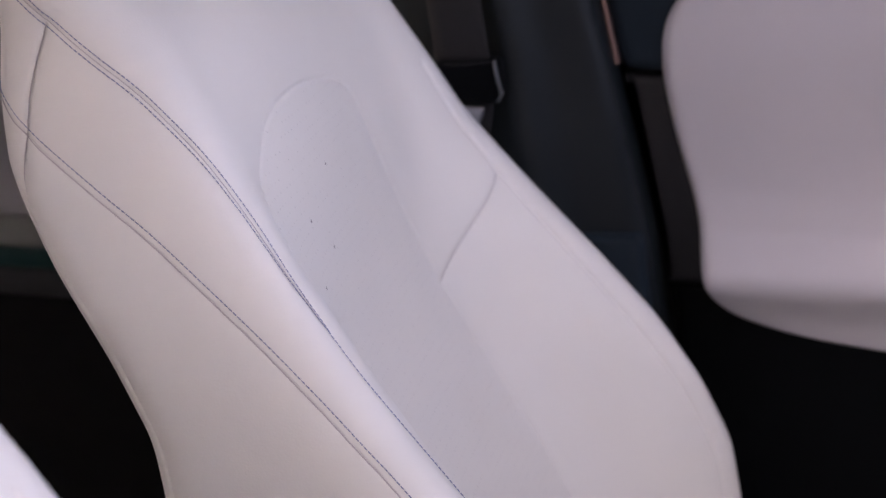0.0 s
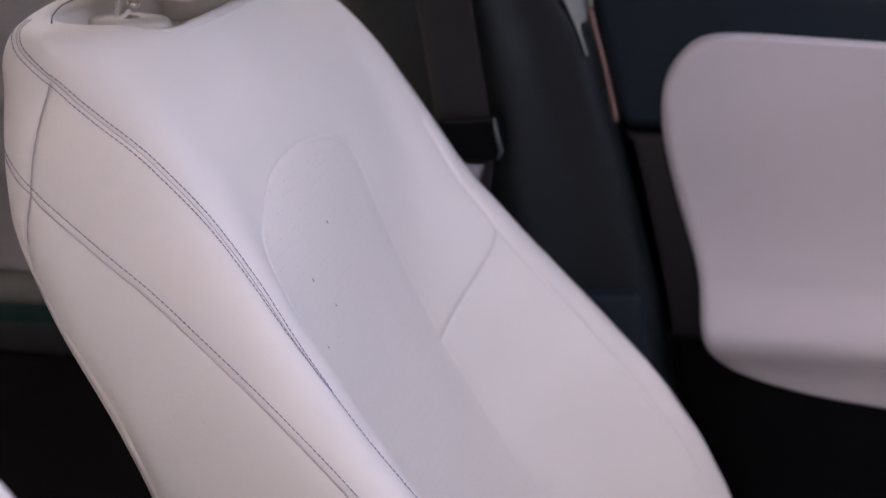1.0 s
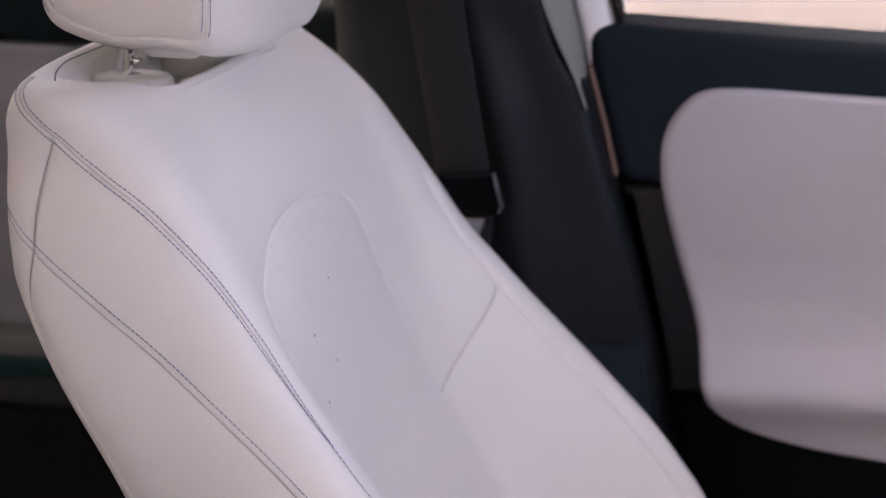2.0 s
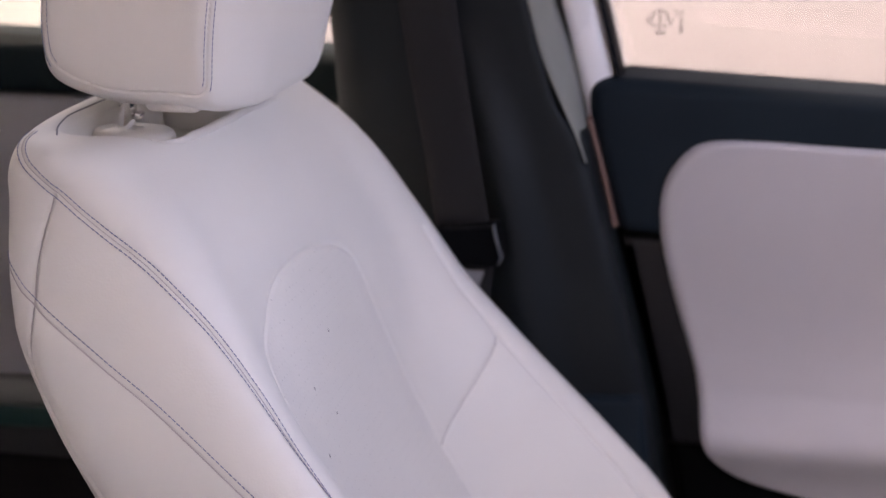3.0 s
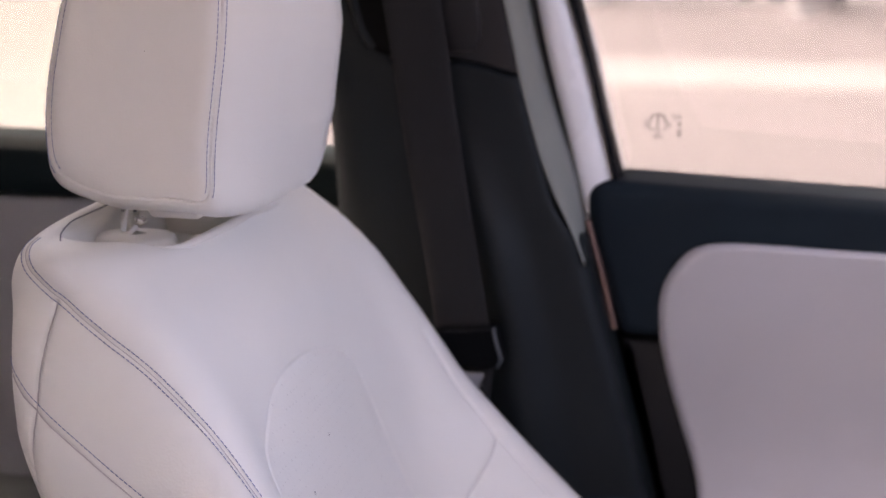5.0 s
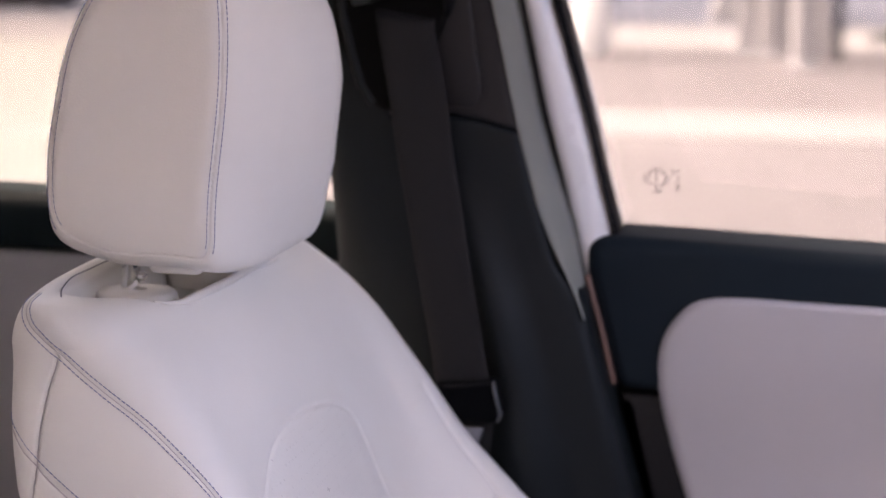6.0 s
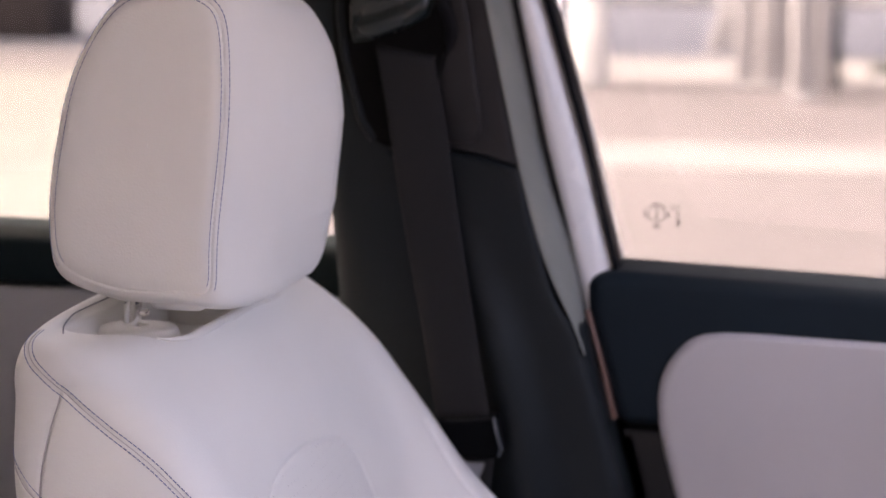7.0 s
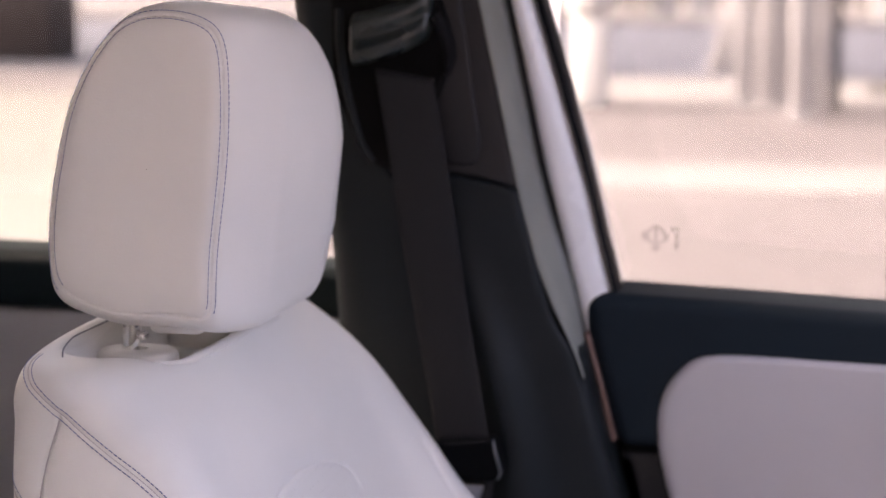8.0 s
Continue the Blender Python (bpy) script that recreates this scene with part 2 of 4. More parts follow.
# height, rear, ridge of the bolsters, middle of the front, half width, how much further the door side's bolster reaches
BACK_ROWS = (
    (0.40, -0.190, 0.004, -0.020, 0.240, 0.000),
    (0.50, -0.223, -0.008, -0.060, 0.240, -0.002),
    (0.60, -0.288, -0.032, -0.112, 0.238, 0.008),
    (0.65, -0.305, -0.059, -0.140, 0.235, 0.026),
    (0.70, -0.3135, -0.095, -0.168, 0.232, 0.037),
    (0.75, -0.330, -0.136, -0.200, 0.230, 0.042),
    (0.80, -0.3385, -0.179, -0.228, 0.226, 0.038),
    (0.85, -0.3625, -0.219, -0.250, 0.222, 0.029),
    (0.90, -0.393, -0.254, -0.266, 0.216, 0.019),
    (0.95, -0.418, -0.288, -0.278, 0.209, 0.021),
    (1.00, -0.4305, -0.323, -0.296, 0.199, 0.022),
    (1.03, -0.4340, -0.345, -0.317, 0.191, 0.016),
    (1.05, -0.4350, -0.368, -0.337, 0.188, 0.010),
)
CAP_RISE = 0.038
PIT_HALF = 0.125
PIT_EDGE = ((-0.135, -0.400), (-0.122, -0.376), (-0.109, -0.3585), (-0.085, -0.3510), (-0.050, -0.3478), (-0.015, -0.3460), (0.030, -0.3455), (0.060, -0.348), (0.090, -0.357), (0.125, -0.378))
LIP_LEAVES = ((-0.2, 0.0), (0.030, 0.0), (0.060, 0.0040), (0.086, 0.0125), (0.2, 0.05))   # how far the bead runs ahead of the edge


def pit_front(v):
    """Where the sunk place under the headrest ends at its front, across the seat."""
    fine = np.linspace(-0.14, 0.14, 281)
    line = np.interp(fine, [q[0] for q in PIT_EDGE], [q[1] for q in PIT_EDGE])
    line = np.convolve(np.pad(line, 5, "edge"), np.ones(11) / 11, "valid")
    return np.interp(v, fine, line)



def smooth_table(rows, heights, width=0.012):
    """Smooth curves through a table whose first column is the height."""
    table = np.array(rows)
    fine = np.arange(table[0, 0] - 0.1, table[-1, 0] + 0.1, 0.002)
    reach = np.arange(-4 * width, 4 * width, 0.002)
    kernel = np.exp(-(reach / width) ** 2)
    kernel /= kernel.sum()
    out = []
    for column in table.T[1:]:
        slope0 = (column[1] - column[0]) / (table[1, 0] - table[0, 0])
        slope1 = (column[-1] - column[-2]) / (table[-1, 0] - table[-2, 0])
        line = np.interp(fine, table[:, 0], column)
        line = np.where(fine < table[0, 0], column[0] + slope0 * (fine - table[0, 0]), line)
        line = np.where(fine > table[-1, 0], column[-1] + slope1 * (fine - table[-1, 0]), line)
        line = np.convolve(np.pad(line, len(kernel), "edge"), kernel, "same")[len(kernel):-len(kernel)]
        out.append(np.interp(heights, fine, line))
    return np.array(out)


def closed_spline(points, u):
    """A closed cubic B-spline; points (..., n, d), u in units of control points."""
    n = points.shape[-2]
    i = np.floor(u).astype(int)
    f = (u - i)[:, None]
    weights = ((1 - f) ** 3 / 6, (3 * f ** 3 - 6 * f ** 2 + 4) / 6, (-3 * f ** 3 + 3 * f ** 2 + 3 * f + 1) / 6, f ** 3 / 6)
    return sum(w * points[..., (i + k - 1) % n, :] for k, w in enumerate(weights))


def back_controls(rear, ridge, middle, half, extra):
    """The control polygon of one level section of the backrest, as x and v."""
    flat = np.clip((middle + 0.285) / 0.025, 0, 1)                             # 1 low down, where the middle is a flat channel

    turn = np.clip((0.206 - half) / 0.016, 0, 1)                              # 1 near the top, where the rear corners are rounder

    low = np.clip((middle + 0.27) / 0.06, 0, 1)                                # 1 low down, where the side panels draw in towards the rear

    def side(ridge):
        def between(f):
            return ridge + (middle - ridge) * f
        return [
            (rear + 0.000, 0.00), (rear - 0.002, -0.50), (rear - 0.004 + 0.009 * turn, -0.84), (rear + 0.006 + 0.004 * turn, -1.01 + 0.035 * turn + 0.07 * low), (rear * 0.72 + ridge * 0.28, -1.03 + 0.012 * turn + 0.06 * low),
            (rear * 0.40 + ridge * 0.60, -1.03 + 0.03 * low), (rear * 0.12 + ridge * 0.88, -1.02), (ridge + 0.010, -0.97), (ridge + 0.013 * flat + (1 - flat) * (0.010 + 0.25 * (middle - ridge)), -0.84),
            (between(0.45 + 0.15 * (1 - flat)), -0.68),
            (middle + 0.004 * flat + (1 - flat) * 0.20 * (ridge - middle), -0.52), (middle + 0.001 * flat + (1 - flat) * 0.05 * (ridge - middle), -0.28), (middle, 0.00)]

    inner, other = side(ridge), [(x, -v) for x, v in side(ridge + extra)[1:-1]][::-1]
    return np.stack([np.stack([np.broadcast_to(x, half.shape), v * half], -1) for x, v in inner + other], -2)


BACK_N = 24


def back_surface(z, u):
    """Points of the backrest for heights z (past 1.05: the cap, 1.05 to 1.10 over the top) and section places u."""
    z, u = np.asarray(z, float), np.asarray(u, float)
    level = np.minimum(z, 1.05)
    rear, ridge, middle, half, extra = smooth_table(BACK_ROWS, level)
    controls = back_controls(rear, ridge, middle, half, extra)
    p = closed_spline(controls, u)
    q = 1 - np.clip((z - 1.05) / 0.05, 0, 1)[:, None]
    middle_x = ((rear + ridge) / 2 - 0.002)[:, None]
    turn = (1 - q) * np.pi / 2
    ahead = 1 / (1 + np.exp((middle_x - p[..., 0]) / 0.006))                   # the front rolls over, the rear stands up
    speed = np.clip(0.072 / np.maximum(p[..., 0] - middle_x, 0.012), 1.2, 2.6)
    shrink = np.cos(turn) ** 0.9 * (1 - ahead) + q ** speed * ahead
    x = middle_x + (p[..., 0] - middle_x) * shrink
    v = p[..., 1] * (0.50 + 0.50 * np.cos(turn) ** 0.6)
    h = level[:, None] + CAP_RISE * (np.sin(turn) * (1 - ahead) + (1 - q ** 2) * ahead)
    # the top is lower in the middle and higher along the rear; a sunk place lies under the headrest
    crown = 1.0645 + np.where(v > 0, 0.019, 0.006) * np.clip(np.abs(v) / 0.17, 0, 1) ** 2.5 + 0.015 / (1 + np.exp((x + 0.4215) / 0.005))
    under = crown - h
    h = crown - np.where(under > 0.012, under, 0.012 * (np.clip(under + 0.012, 0, 0.024) / 0.024) ** 2)
    depth = 1.0
    for room, soft in ((pit_front(v) - x, 0.0008), (x + 0.4125, 0.0008), (PIT_HALF - np.abs(v), 0.0009)):
        depth = depth / (1 + np.exp(np.clip(-room / soft, -50, 50)))
    h = h - depth * np.clip(h - 1.038, 0, None)
    return np.stack([x, SEAT_Y + v, h], -1)


def back_grid():
    z = np.concatenate([np.arange(0.42, 0.70, 0.004), np.arange(0.70, 1.0490, 0.0012), np.linspace(1.05, 1.0995, 110)])
    dense = np.concatenate([np.linspace(0, 2, 14, False), np.linspace(2, 9, 290, False), np.linspace(9, 20, 330, False), np.linspace(20, 24, 40, False)])
    return z, dense
# ---------- end of surfaces ----------
# ---------- the cabin's shell ----------


def plain_slab(name, size, place, mat, label, category, bevel=0.01, kind="structure", turn=(0, 0, 0)):
    ob = part(name, box(bmesh.new(), size, (0, 0, 0), bevel, 3, turn), mat, None)
    ob.location = place
    return tagged(ob, label, category, kind=kind)


plain_slab("floor", (2.4, 1.46, 0.05), (-0.15, 0.88, 0.205), DARK_CARPET, "black carpeted car floor", "floor")
# unseen roof; its front edge and tone set the light on the seat
plain_slab("ceiling", (1.60, 1.36, 0.05), (-0.63, 0.945, 1.455), HEADLINER, "pale unseen headliner, sized and toned for the light below", "ceiling", 0.02)
plain_slab("wall_rear", (0.06, 1.40, 1.20), (-1.36, 0.88, 0.83), GREY_PANEL, "plain rear end of the cabin", "wall", 0.02)
# unseen; full height keeps light off the seats' near sides
plain_slab("wall_driver_side", (0.95, 0.06, 1.20), (-0.85, 0.19, 0.83), GREY_PANEL, "plain unseen rear side wall, raised to keep light out", "wall", 0.02)
# two unseen panels added to block light from the driver's side
plain_slab("wall_light_block_low", (1.46, 0.06, 0.52), (0.36, 0.19, 0.68), NAVY_PLASTIC, "plain dark unseen panel added to block low light", "wall", 0.02)
plain_slab("wall_light_block_front", (0.44, 0.06, 0.50), (0.89, 0.19, 1.191), NAVY_PLASTIC, "plain dark unseen panel added to block side light", "wall", 0.02)
# unseen dark box added to shade the seat's lower side
plain_slab("console_light_block", (0.72, 0.20, 0.42), (0.12, 0.86, 0.44), NAVY_PLASTIC, "plain dark unseen box added to shade the seat's side", "console", 0.04)
# unseen block, set close and high to cut light from the front
plain_slab("dashboard", (0.70, 1.24, 0.82), (0.77, 0.88, 0.645), NAVY_PLASTIC, "dark unseen dashboard block that limits light from the front", "dashboard", 0.05)


# ---------- the pillar between the doors ----------
PILLAR_REAR = ((0.25, -0.335), (0.95, -0.340), (1.005, -0.347), (1.041, -0.360), (1.095, -0.378), (1.13, -0.390), (1.43, -0.405))
PILLAR_EDGE = ((0.25, -0.045), (0.60, -0.070), (0.769, -0.100), (0.858, -0.124), (0.928, -0.1420), (0.969, -0.1530), (1.005, -0.1630), (1.035, -0.1740), (1.066, -0.1830),
               (1.092, -0.1900), (1.121, -0.1975), (1.143, -0.2020), (1.185, -0.2110), (1.227, -0.2200), (1.269, -0.2290), (1.43, -0.263))
PILLAR_FRONT = ((0.25, -0.040), (0.60, -0.062), (0.792, -0.0935), (0.858, -0.110), (0.923, -0.1275), (0.983, -0.1440), (1.03, -0.151), (1.086, -0.161), (1.163, -0.179), (1.268, -0.205), (1.43, -0.244))
GAP_RISE = ((-0.42, 0.215), (-0.335, 0.215), (-0.318, 0.160), (-0.305, 0.040), (-0.296, 0.008), (-0.246, 0.008), (-0.225, 0.005), (-0.201, -0.002), (-0.15, -0.004))


def smooth_of(rows, heights):
    return smooth_table(tuple(sorted(rows)), np.asarray(heights, float), 0.016)[0]


def pillar_trim(name, low, high, y, mat, parent, label, ridge=0.0, lean=0.0, edge_round=0.004):
    """A trim piece of the pillar: a rounded face between its rear and its front edge."""
    zs = np.unique(np.concatenate([np.linspace(low, high, max(int((high - low) / 0.006), 8)), high - np.linspace(0, 0.012, 9), low + np.linspace(0, 0.006, 5)]))
    rear, edge = smooth_of(PILLAR_REAR, zs), smooth_of(PILLAR_EDGE, zs)
    end = np.where(zs < 0.99, smooth_of(PILLAR_FRONT, zs), np.minimum(smooth_of(PILLAR_FRONT, zs), edge + 0.003 + np.clip(1.03 - zs, 0, 0.04) / 0.04 * 0.02))
    rows = []
    for i, z in enumerate(zs):
        w = edge[i] - rear[i]
        tip = min((z - low) / 0.003, (high - z) / edge_round, 1.0)
        in_y = edge_round * 0.7 * (1 - math.sqrt(max(1 - (1 - tip) ** 2, 0)))
        y0 = y + lean * (z - 1.0) + in_y
        pts = [(rear[i], y0 + 0.075), (rear[i] + 0.001, y0 + 0.030), (rear[i] + 0.006, y0 + 0.012), (rear[i] + 0.018, y0 + 0.003), (rear[i] + 0.030, y0)]
        for f in np.linspace(0.22, 0.90, 44):
            bump = ridge * math.exp(-((f - 0.72) / 0.10) ** 2) * min(1.0, max(0.0, (1.09 - z) / 0.10))
            pts.append((rear[i] + w * f, y0 - bump))
        turn_x = end[i] - edge[i]                                              # the front edge rolls round towards the door
        pts += [(edge[i] - 0.006, y0 - 0.0002), (edge[i], y0 + 0.001)]
        pts += [(edge[i] + turn_x * math.sin(a), y0 + 0.001 + 0.017 * (1 - math.cos(a))) for a in (0.3, 0.6, 0.9, 1.2, 1.45)]
        pts += [(end[i], y0 + 0.075)]
        rows.append(pts)

    def risen(x, z):
        """The joint between the two pieces runs low beside the belt and climbs behind its guide."""
        rise = float(np.interp(x, [q[0] for q in GAP_RISE], [q[1] for q in GAP_RISE]))
        return min(z + rise * min(max((z - 0.95) / 0.18, 0), 1), 1.445)

    p = np.array([[(x, yy, risen(x, z)) for x, yy in r] for r, z in zip(rows, zs)])
    n, m = p.shape[:2]
    faces = grid_faces(n, m, True) + [tuple(range(m))[::-1], tuple(range((n - 1) * m, n * m))]
    return mesh_object(name, p, faces, mat, parent, label)


pillar = thing("door_pillar", "dark plastic trimmed pillar between the two side doors", "pillar", kind="structure")
pillar_trim("lower_trim", 0.23, 1.130, 1.4695, BLACK_PLASTIC, pillar, "charcoal plastic trim with a soft ridge", ridge=0.015, edge_round=0.006)
pillar_trim("upper_trim", 1.1302, 1.44, 1.4690, UPPER_PLASTIC, pillar, "brown-black plastic upper trim", lean=0.02)


def edge_strip(name, left, right, y0, y1, mat, parent, label, round_edge=0.004, slant=0.0):
    """A tapering upright strip between two edge lines, given as rows of height and x."""
    low, high = max(left[0][0], right[0][0]), min(left[-1][0], right[-1][0])
    zs = np.linspace(low, high, 60)
    a, b = smooth_of(left, zs), smooth_of(right, zs)
    rows = []
    for z, l, r in zip(zs, a, b):
        w = r - l
        k = min(round_edge, w * 0.45)
        pts = [(l, y1), (l, y0 + k)]
        pts += [(l + k - k * math.cos(t), y0 + k - k * math.sin(t)) for t in (0.5, 1.0)]
        pts += [(l + k, y0), (r - k, y0)]
        pts += [(r - k + k * math.sin(t), y0 + k - k * math.cos(t)) for t in (0.57, 1.07)]
        pts += [(r, y0 + k), (r, y1)]
        rows.append([(x, y + slant * (x - l) / max(w, 1e-4), z) for x, y in pts])
    p = np.array(rows)
    n, m = p.shape[:2]
    return mesh_object(name, p, grid_faces(n, m, True) + [tuple(range(m))[::-1], tuple(range((n - 1) * m, n * m))], mat, parent, label)


# grey tone and taper stand in for light along the pillar's rolled edge
STRIP_LEFT = ((0.985, -0.1466), (1.005, -0.1535), (1.035, -0.1690), (1.066, -0.1820), (1.092, -0.1885), (1.121, -0.1965), (1.143, -0.2010), (1.185, -0.2100), (1.227, -0.2190), (1.269, -0.2280), (1.43, -0.262))
STRIP_RIGHT = ((0.985, -0.1455), (1.005, -0.1500), (1.035, -0.1570), (1.066, -0.1660), (1.092, -0.1755), (1.140, -0.1890), (1.183, -0.1980), (1.226, -0.2070), (1.268, -0.2160), (1.43, -0.250))


def rolled_strip(name, left, right, y0, depth, mat, parent, label, reach=0.85):
    """An upright strip that rolls from facing the cabin at its left edge round towards the front at its right one."""
    zs = np.linspace(left[0][0], left[-1][0], 90)
    a, b = smooth_of(left, zs), smooth_of(right, zs)
    rows = []
    for z, l, r in zip(zs, a, b):
        turn = [reach * k / 12 for k in range(13)]
        pts = [(l, y0 + 0.05)] + [(l + (r - l) * math.sin(t) / math.sin(reach), y0 + depth * (1 - math.cos(t)) / (1 - math.cos(reach))) for t in turn] + [(r, y0 + depth + 0.05)]
        rows.append([(x, y, z) for x, y in pts])
    p = np.array(rows)
    n, m = p.shape[:2]
    return mesh_object(name, p, grid_faces(n, m, True) + [tuple(range(m))[::-1], tuple(range((n - 1) * m, n * m))], mat, parent, label)


rolled_strip("edge_trim", STRIP_LEFT, STRIP_RIGHT, 1.4725, 0.020, GREY_PLASTIC, pillar, "rolled edge trim, greyed and tapered for the light on it")
# a dark strip added behind the gap, in place of its shade
GAP_LEFT = tuple((z, x - 0.004) for z, x in STRIP_RIGHT)
GAP_RIGHT = tuple((z, x + 0.012) for z, x in STRIP_RIGHT)
edge_strip("gap_dark_strip", GAP_LEFT, GAP_RIGHT, 1.526, 1.56, DARK_GREY, pillar, "dark strip added for the shade in the door gap", 0.002)
bm = slab(rounded([(-0.275, 1.147, 0.004), (-0.2285, 1.1445, 0.008), (-0.2245, 1.160, 0.012), (-0.2290, 1.190, 0.02), (-0.2350, 1.235, 0.02), (-0.2460, 1.300, 0), (-0.275, 1.300, 0)], 6), 1.4688, 1.49, 0.0022)
part("slide_cover", bm, UPPER_PLASTIC, pillar, "raised brown-black cover of the belt slide")
# black filler added to keep the gap dark and hide the outside
part("gap_filler", slab([(-0.34, 0.24), (0.02, 0.24), (-0.02, 0.60), (-0.06, 0.80), (-0.10, 0.93), (-0.128, 1.03), (-0.34, 1.03)], 1.548, 1.60, 0.003), RUBBER, pillar, "black filler added for the dark behind the door gap")
bm = slab(rounded([(-0.320, 0.24, 0), (-0.047, 0.24, 0), (-0.066, 0.60, 0.02), (-0.094, 0.770, 0.015), (-0.098, 0.808, 0.010), (-0.320, 0.800, 0.01)]), 1.455, 1.52, 0.006)
part("sill_trim", bm, NAVY_PLASTIC, pillar, "navy plastic foot of the pillar trim")

# the belt's height adjuster, set into the upper trim
adjuster = thing("belt_adjuster", "black seat belt guide set into the pillar", "belt guide", (-0.29, 1.462, 1.14))
ADJ = (-0.29, 1.462, 1.14)
# the plate isn't sunk: its dark colour stands in for the recess's shade
bm = slab(rounded([(-0.299, 1.138, 0.014), (-0.278, 1.148, 0.01), (-0.257, 1.192, 0.018), (-0.243, 1.232, 0.02), (-0.258, 1.284, 0.012), (-0.338, 1.282, 0.014), (-0.339, 1.212, 0.03), (-0.322, 1.165, 0.02)], 8), 1.4625, 1.49, 0.005)
part("recess_plate", bm, RECESS_SHADE, adjuster, "dark plate standing in for the shaded recess", origin=ADJ)
bm = tube([(-0.331, 1.464, 1.262), (-0.3312, 1.463, 1.240), (-0.328, 1.463, 1.212), (-0.322, 1.463, 1.186), (-0.315, 1.463, 1.161), (-0.306, 1.464, 1.147)], 0.0034, 10)
part("rim", bm, BLACK_PLASTIC, adjuster, "glossy rim of the recess", origin=ADJ)
ends = spline([(-0.3190, 1.450, 1.2390), (-0.313, 1.447, 1.2395), (-0.295, 1.445, 1.2435), (-0.275, 1.446, 1.2510), (-0.264, 1.449, 1.2570), (-0.258, 1.453, 1.2600)], 22)
GUIDE = ((0.010, 0.020), (-0.002, 0.021), (-0.009, 0.014), (-0.0085, 0.006), (-0.0055, 0.001), (-0.0095, -0.004), (-0.0100, -0.013), (-0.004, -0.019), (0.008, -0.018), (0.014, 0.000))
rows = []
for k, (x, y, z) in enumerate(ends):
    f = min(k, 21 - k) / 3
    w = min(1.0, 0.55 + 0.45 * math.sin(min(f, 1) * math.pi / 2))
    ring = closed_spline(np.array(GUIDE)[None], np.linspace(0, len(GUIDE), 40, False))[0]
    rows.append([(x, y + d * w, z + e * w) for d, e in ring])
mesh_object("guide_block", rows, grid_faces(22, 40, True) + [tuple(range(40))[::-1], tuple(range(21 * 40, 22 * 40))], GUIDE_PLASTIC, adjuster, "glossy grey-green guide with two rounded lips", origin=ADJ)
line = spline([(-0.256, 1.449, 1.258), (-0.2480, 1.450, 1.244), (-0.2450, 1.453, 1.232), (-0.2465, 1.457, 1.222), (-0.2490, 1.463, 1.214)], 14)
part("guide_arm", tube([tuple(q) for q in line], [0.0046] * 10 + [0.004, 0.0035, 0.003, 0.0022], 12), RUBBER, adjuster, "black curved arm of the guide", origin=ADJ)

# the seat belt
belt = thing("seat_belt", "black webbing seat belt hanging in front of the pillar", "seat belt", (-0.27, 1.45, 0.93))
BELT = (-0.27, 1.45, 0.93)
middle = spline([(-0.2800, 1.4620, 1.2150), (-0.2785, 1.4525, 1.2070), (-0.2705, 1.453, 1.160), (-0.2620, 1.4535, 1.100), (-0.2520, 1.452, 1.040), (-0.2420, 1.449, 0.985), (-0.2340, 1.446, 0.938), (-0.234, 1.449, 0.90), (-0.255, 1.455, 0.78), (-0.30, 1.458, 0.60), (-0.31, 1.44, 0.32)], 120)
rows = []
for k, (x, y, z) in enumerate(middle):
    f = k / 119
    half, twist = 0.0222, 0.10 * math.sin(f * 9) - 0.06
    rows.append([(x + s * half * math.cos(twist), y + s * half * math.sin(twist) + d, z - s * 0.004) for s, d in ((-1, 0.0002), (-0.93, -0.0007), (-0.5, -0.0006), (0, -0.0006), (0.5, -0.0006), (0.93, -0.0007), (1, 0.0002), (0.93, 0.0009), (0, 0.0008), (-0.93, 0.0009))])
mesh_object("webbing", rows, grid_faces(120, 10, True), WEBBING, belt, "ribbed black webbing", origin=BELT)
bm = slab(rounded([(-0.2530, 0.912, 0.006), (-0.2070, 0.911, 0.006), (-0.2015, 0.918, 0.004), (-0.2060, 0.9445, 0.005), (-0.2530, 0.940, 0.004)]), 1.434, 1.452, 0.003)
part("tongue_body", bm, LOWER_PLASTIC, belt, "black plastic tongue grip", origin=BELT)
# a pale bar that stands in for the highlight along the tongue's edge
bm = tube([(-0.2085, 1.435, 0.9440), (-0.2065, 1.433, 0.935), (-0.2020, 1.433, 0.920), (-0.2050, 1.434, 0.9130)], [0.0010, 0.0016, 0.0017, 0.0009], 8)
part("tongue_highlight", bm, EDGE_HIGHLIGHT, belt, "pale bar for the highlight on the tongue's edge", origin=BELT)
bm = tube([(-0.246, 1.4335, 0.9390), (-0.229, 1.4325, 0.9405), (-0.211, 1.4335, 0.9430)], 0.0012, 8)
part("tongue_slot", bm, RUBBER, belt, "", origin=BELT)
bm = slab(rounded([(-0.2330, 0.9080, 0.002), (-0.2150, 0.9080, 0.003), (-0.2165, 0.9030, 0.003), (-0.2230, 0.8860, 0.004), (-0.2330, 0.8820, 0.004)]), 1.4350, 1.4375, 0.0008)
part("tongue_plate", bm, STEEL, belt, "bright steel tongue plate", origin=BELT)

# ---------- the front side door ----------
front_door = thing("front_door", "closed car door with dark trim and a pale leatherette inset", "car door", (0.3, 1.55, 0.28))
DOOR = (0.3, 1.55, 0.28)
bm = slab(rounded([(-0.1245, 0.9215, 0.012), (0.95, 0.9215, 0), (0.95, 0.998, 0), (-0.1505, 1.0445, 0.034), (-0.1500, 1.010, 0.012)], 10), 1.512, 1.578, 0.013, 8)
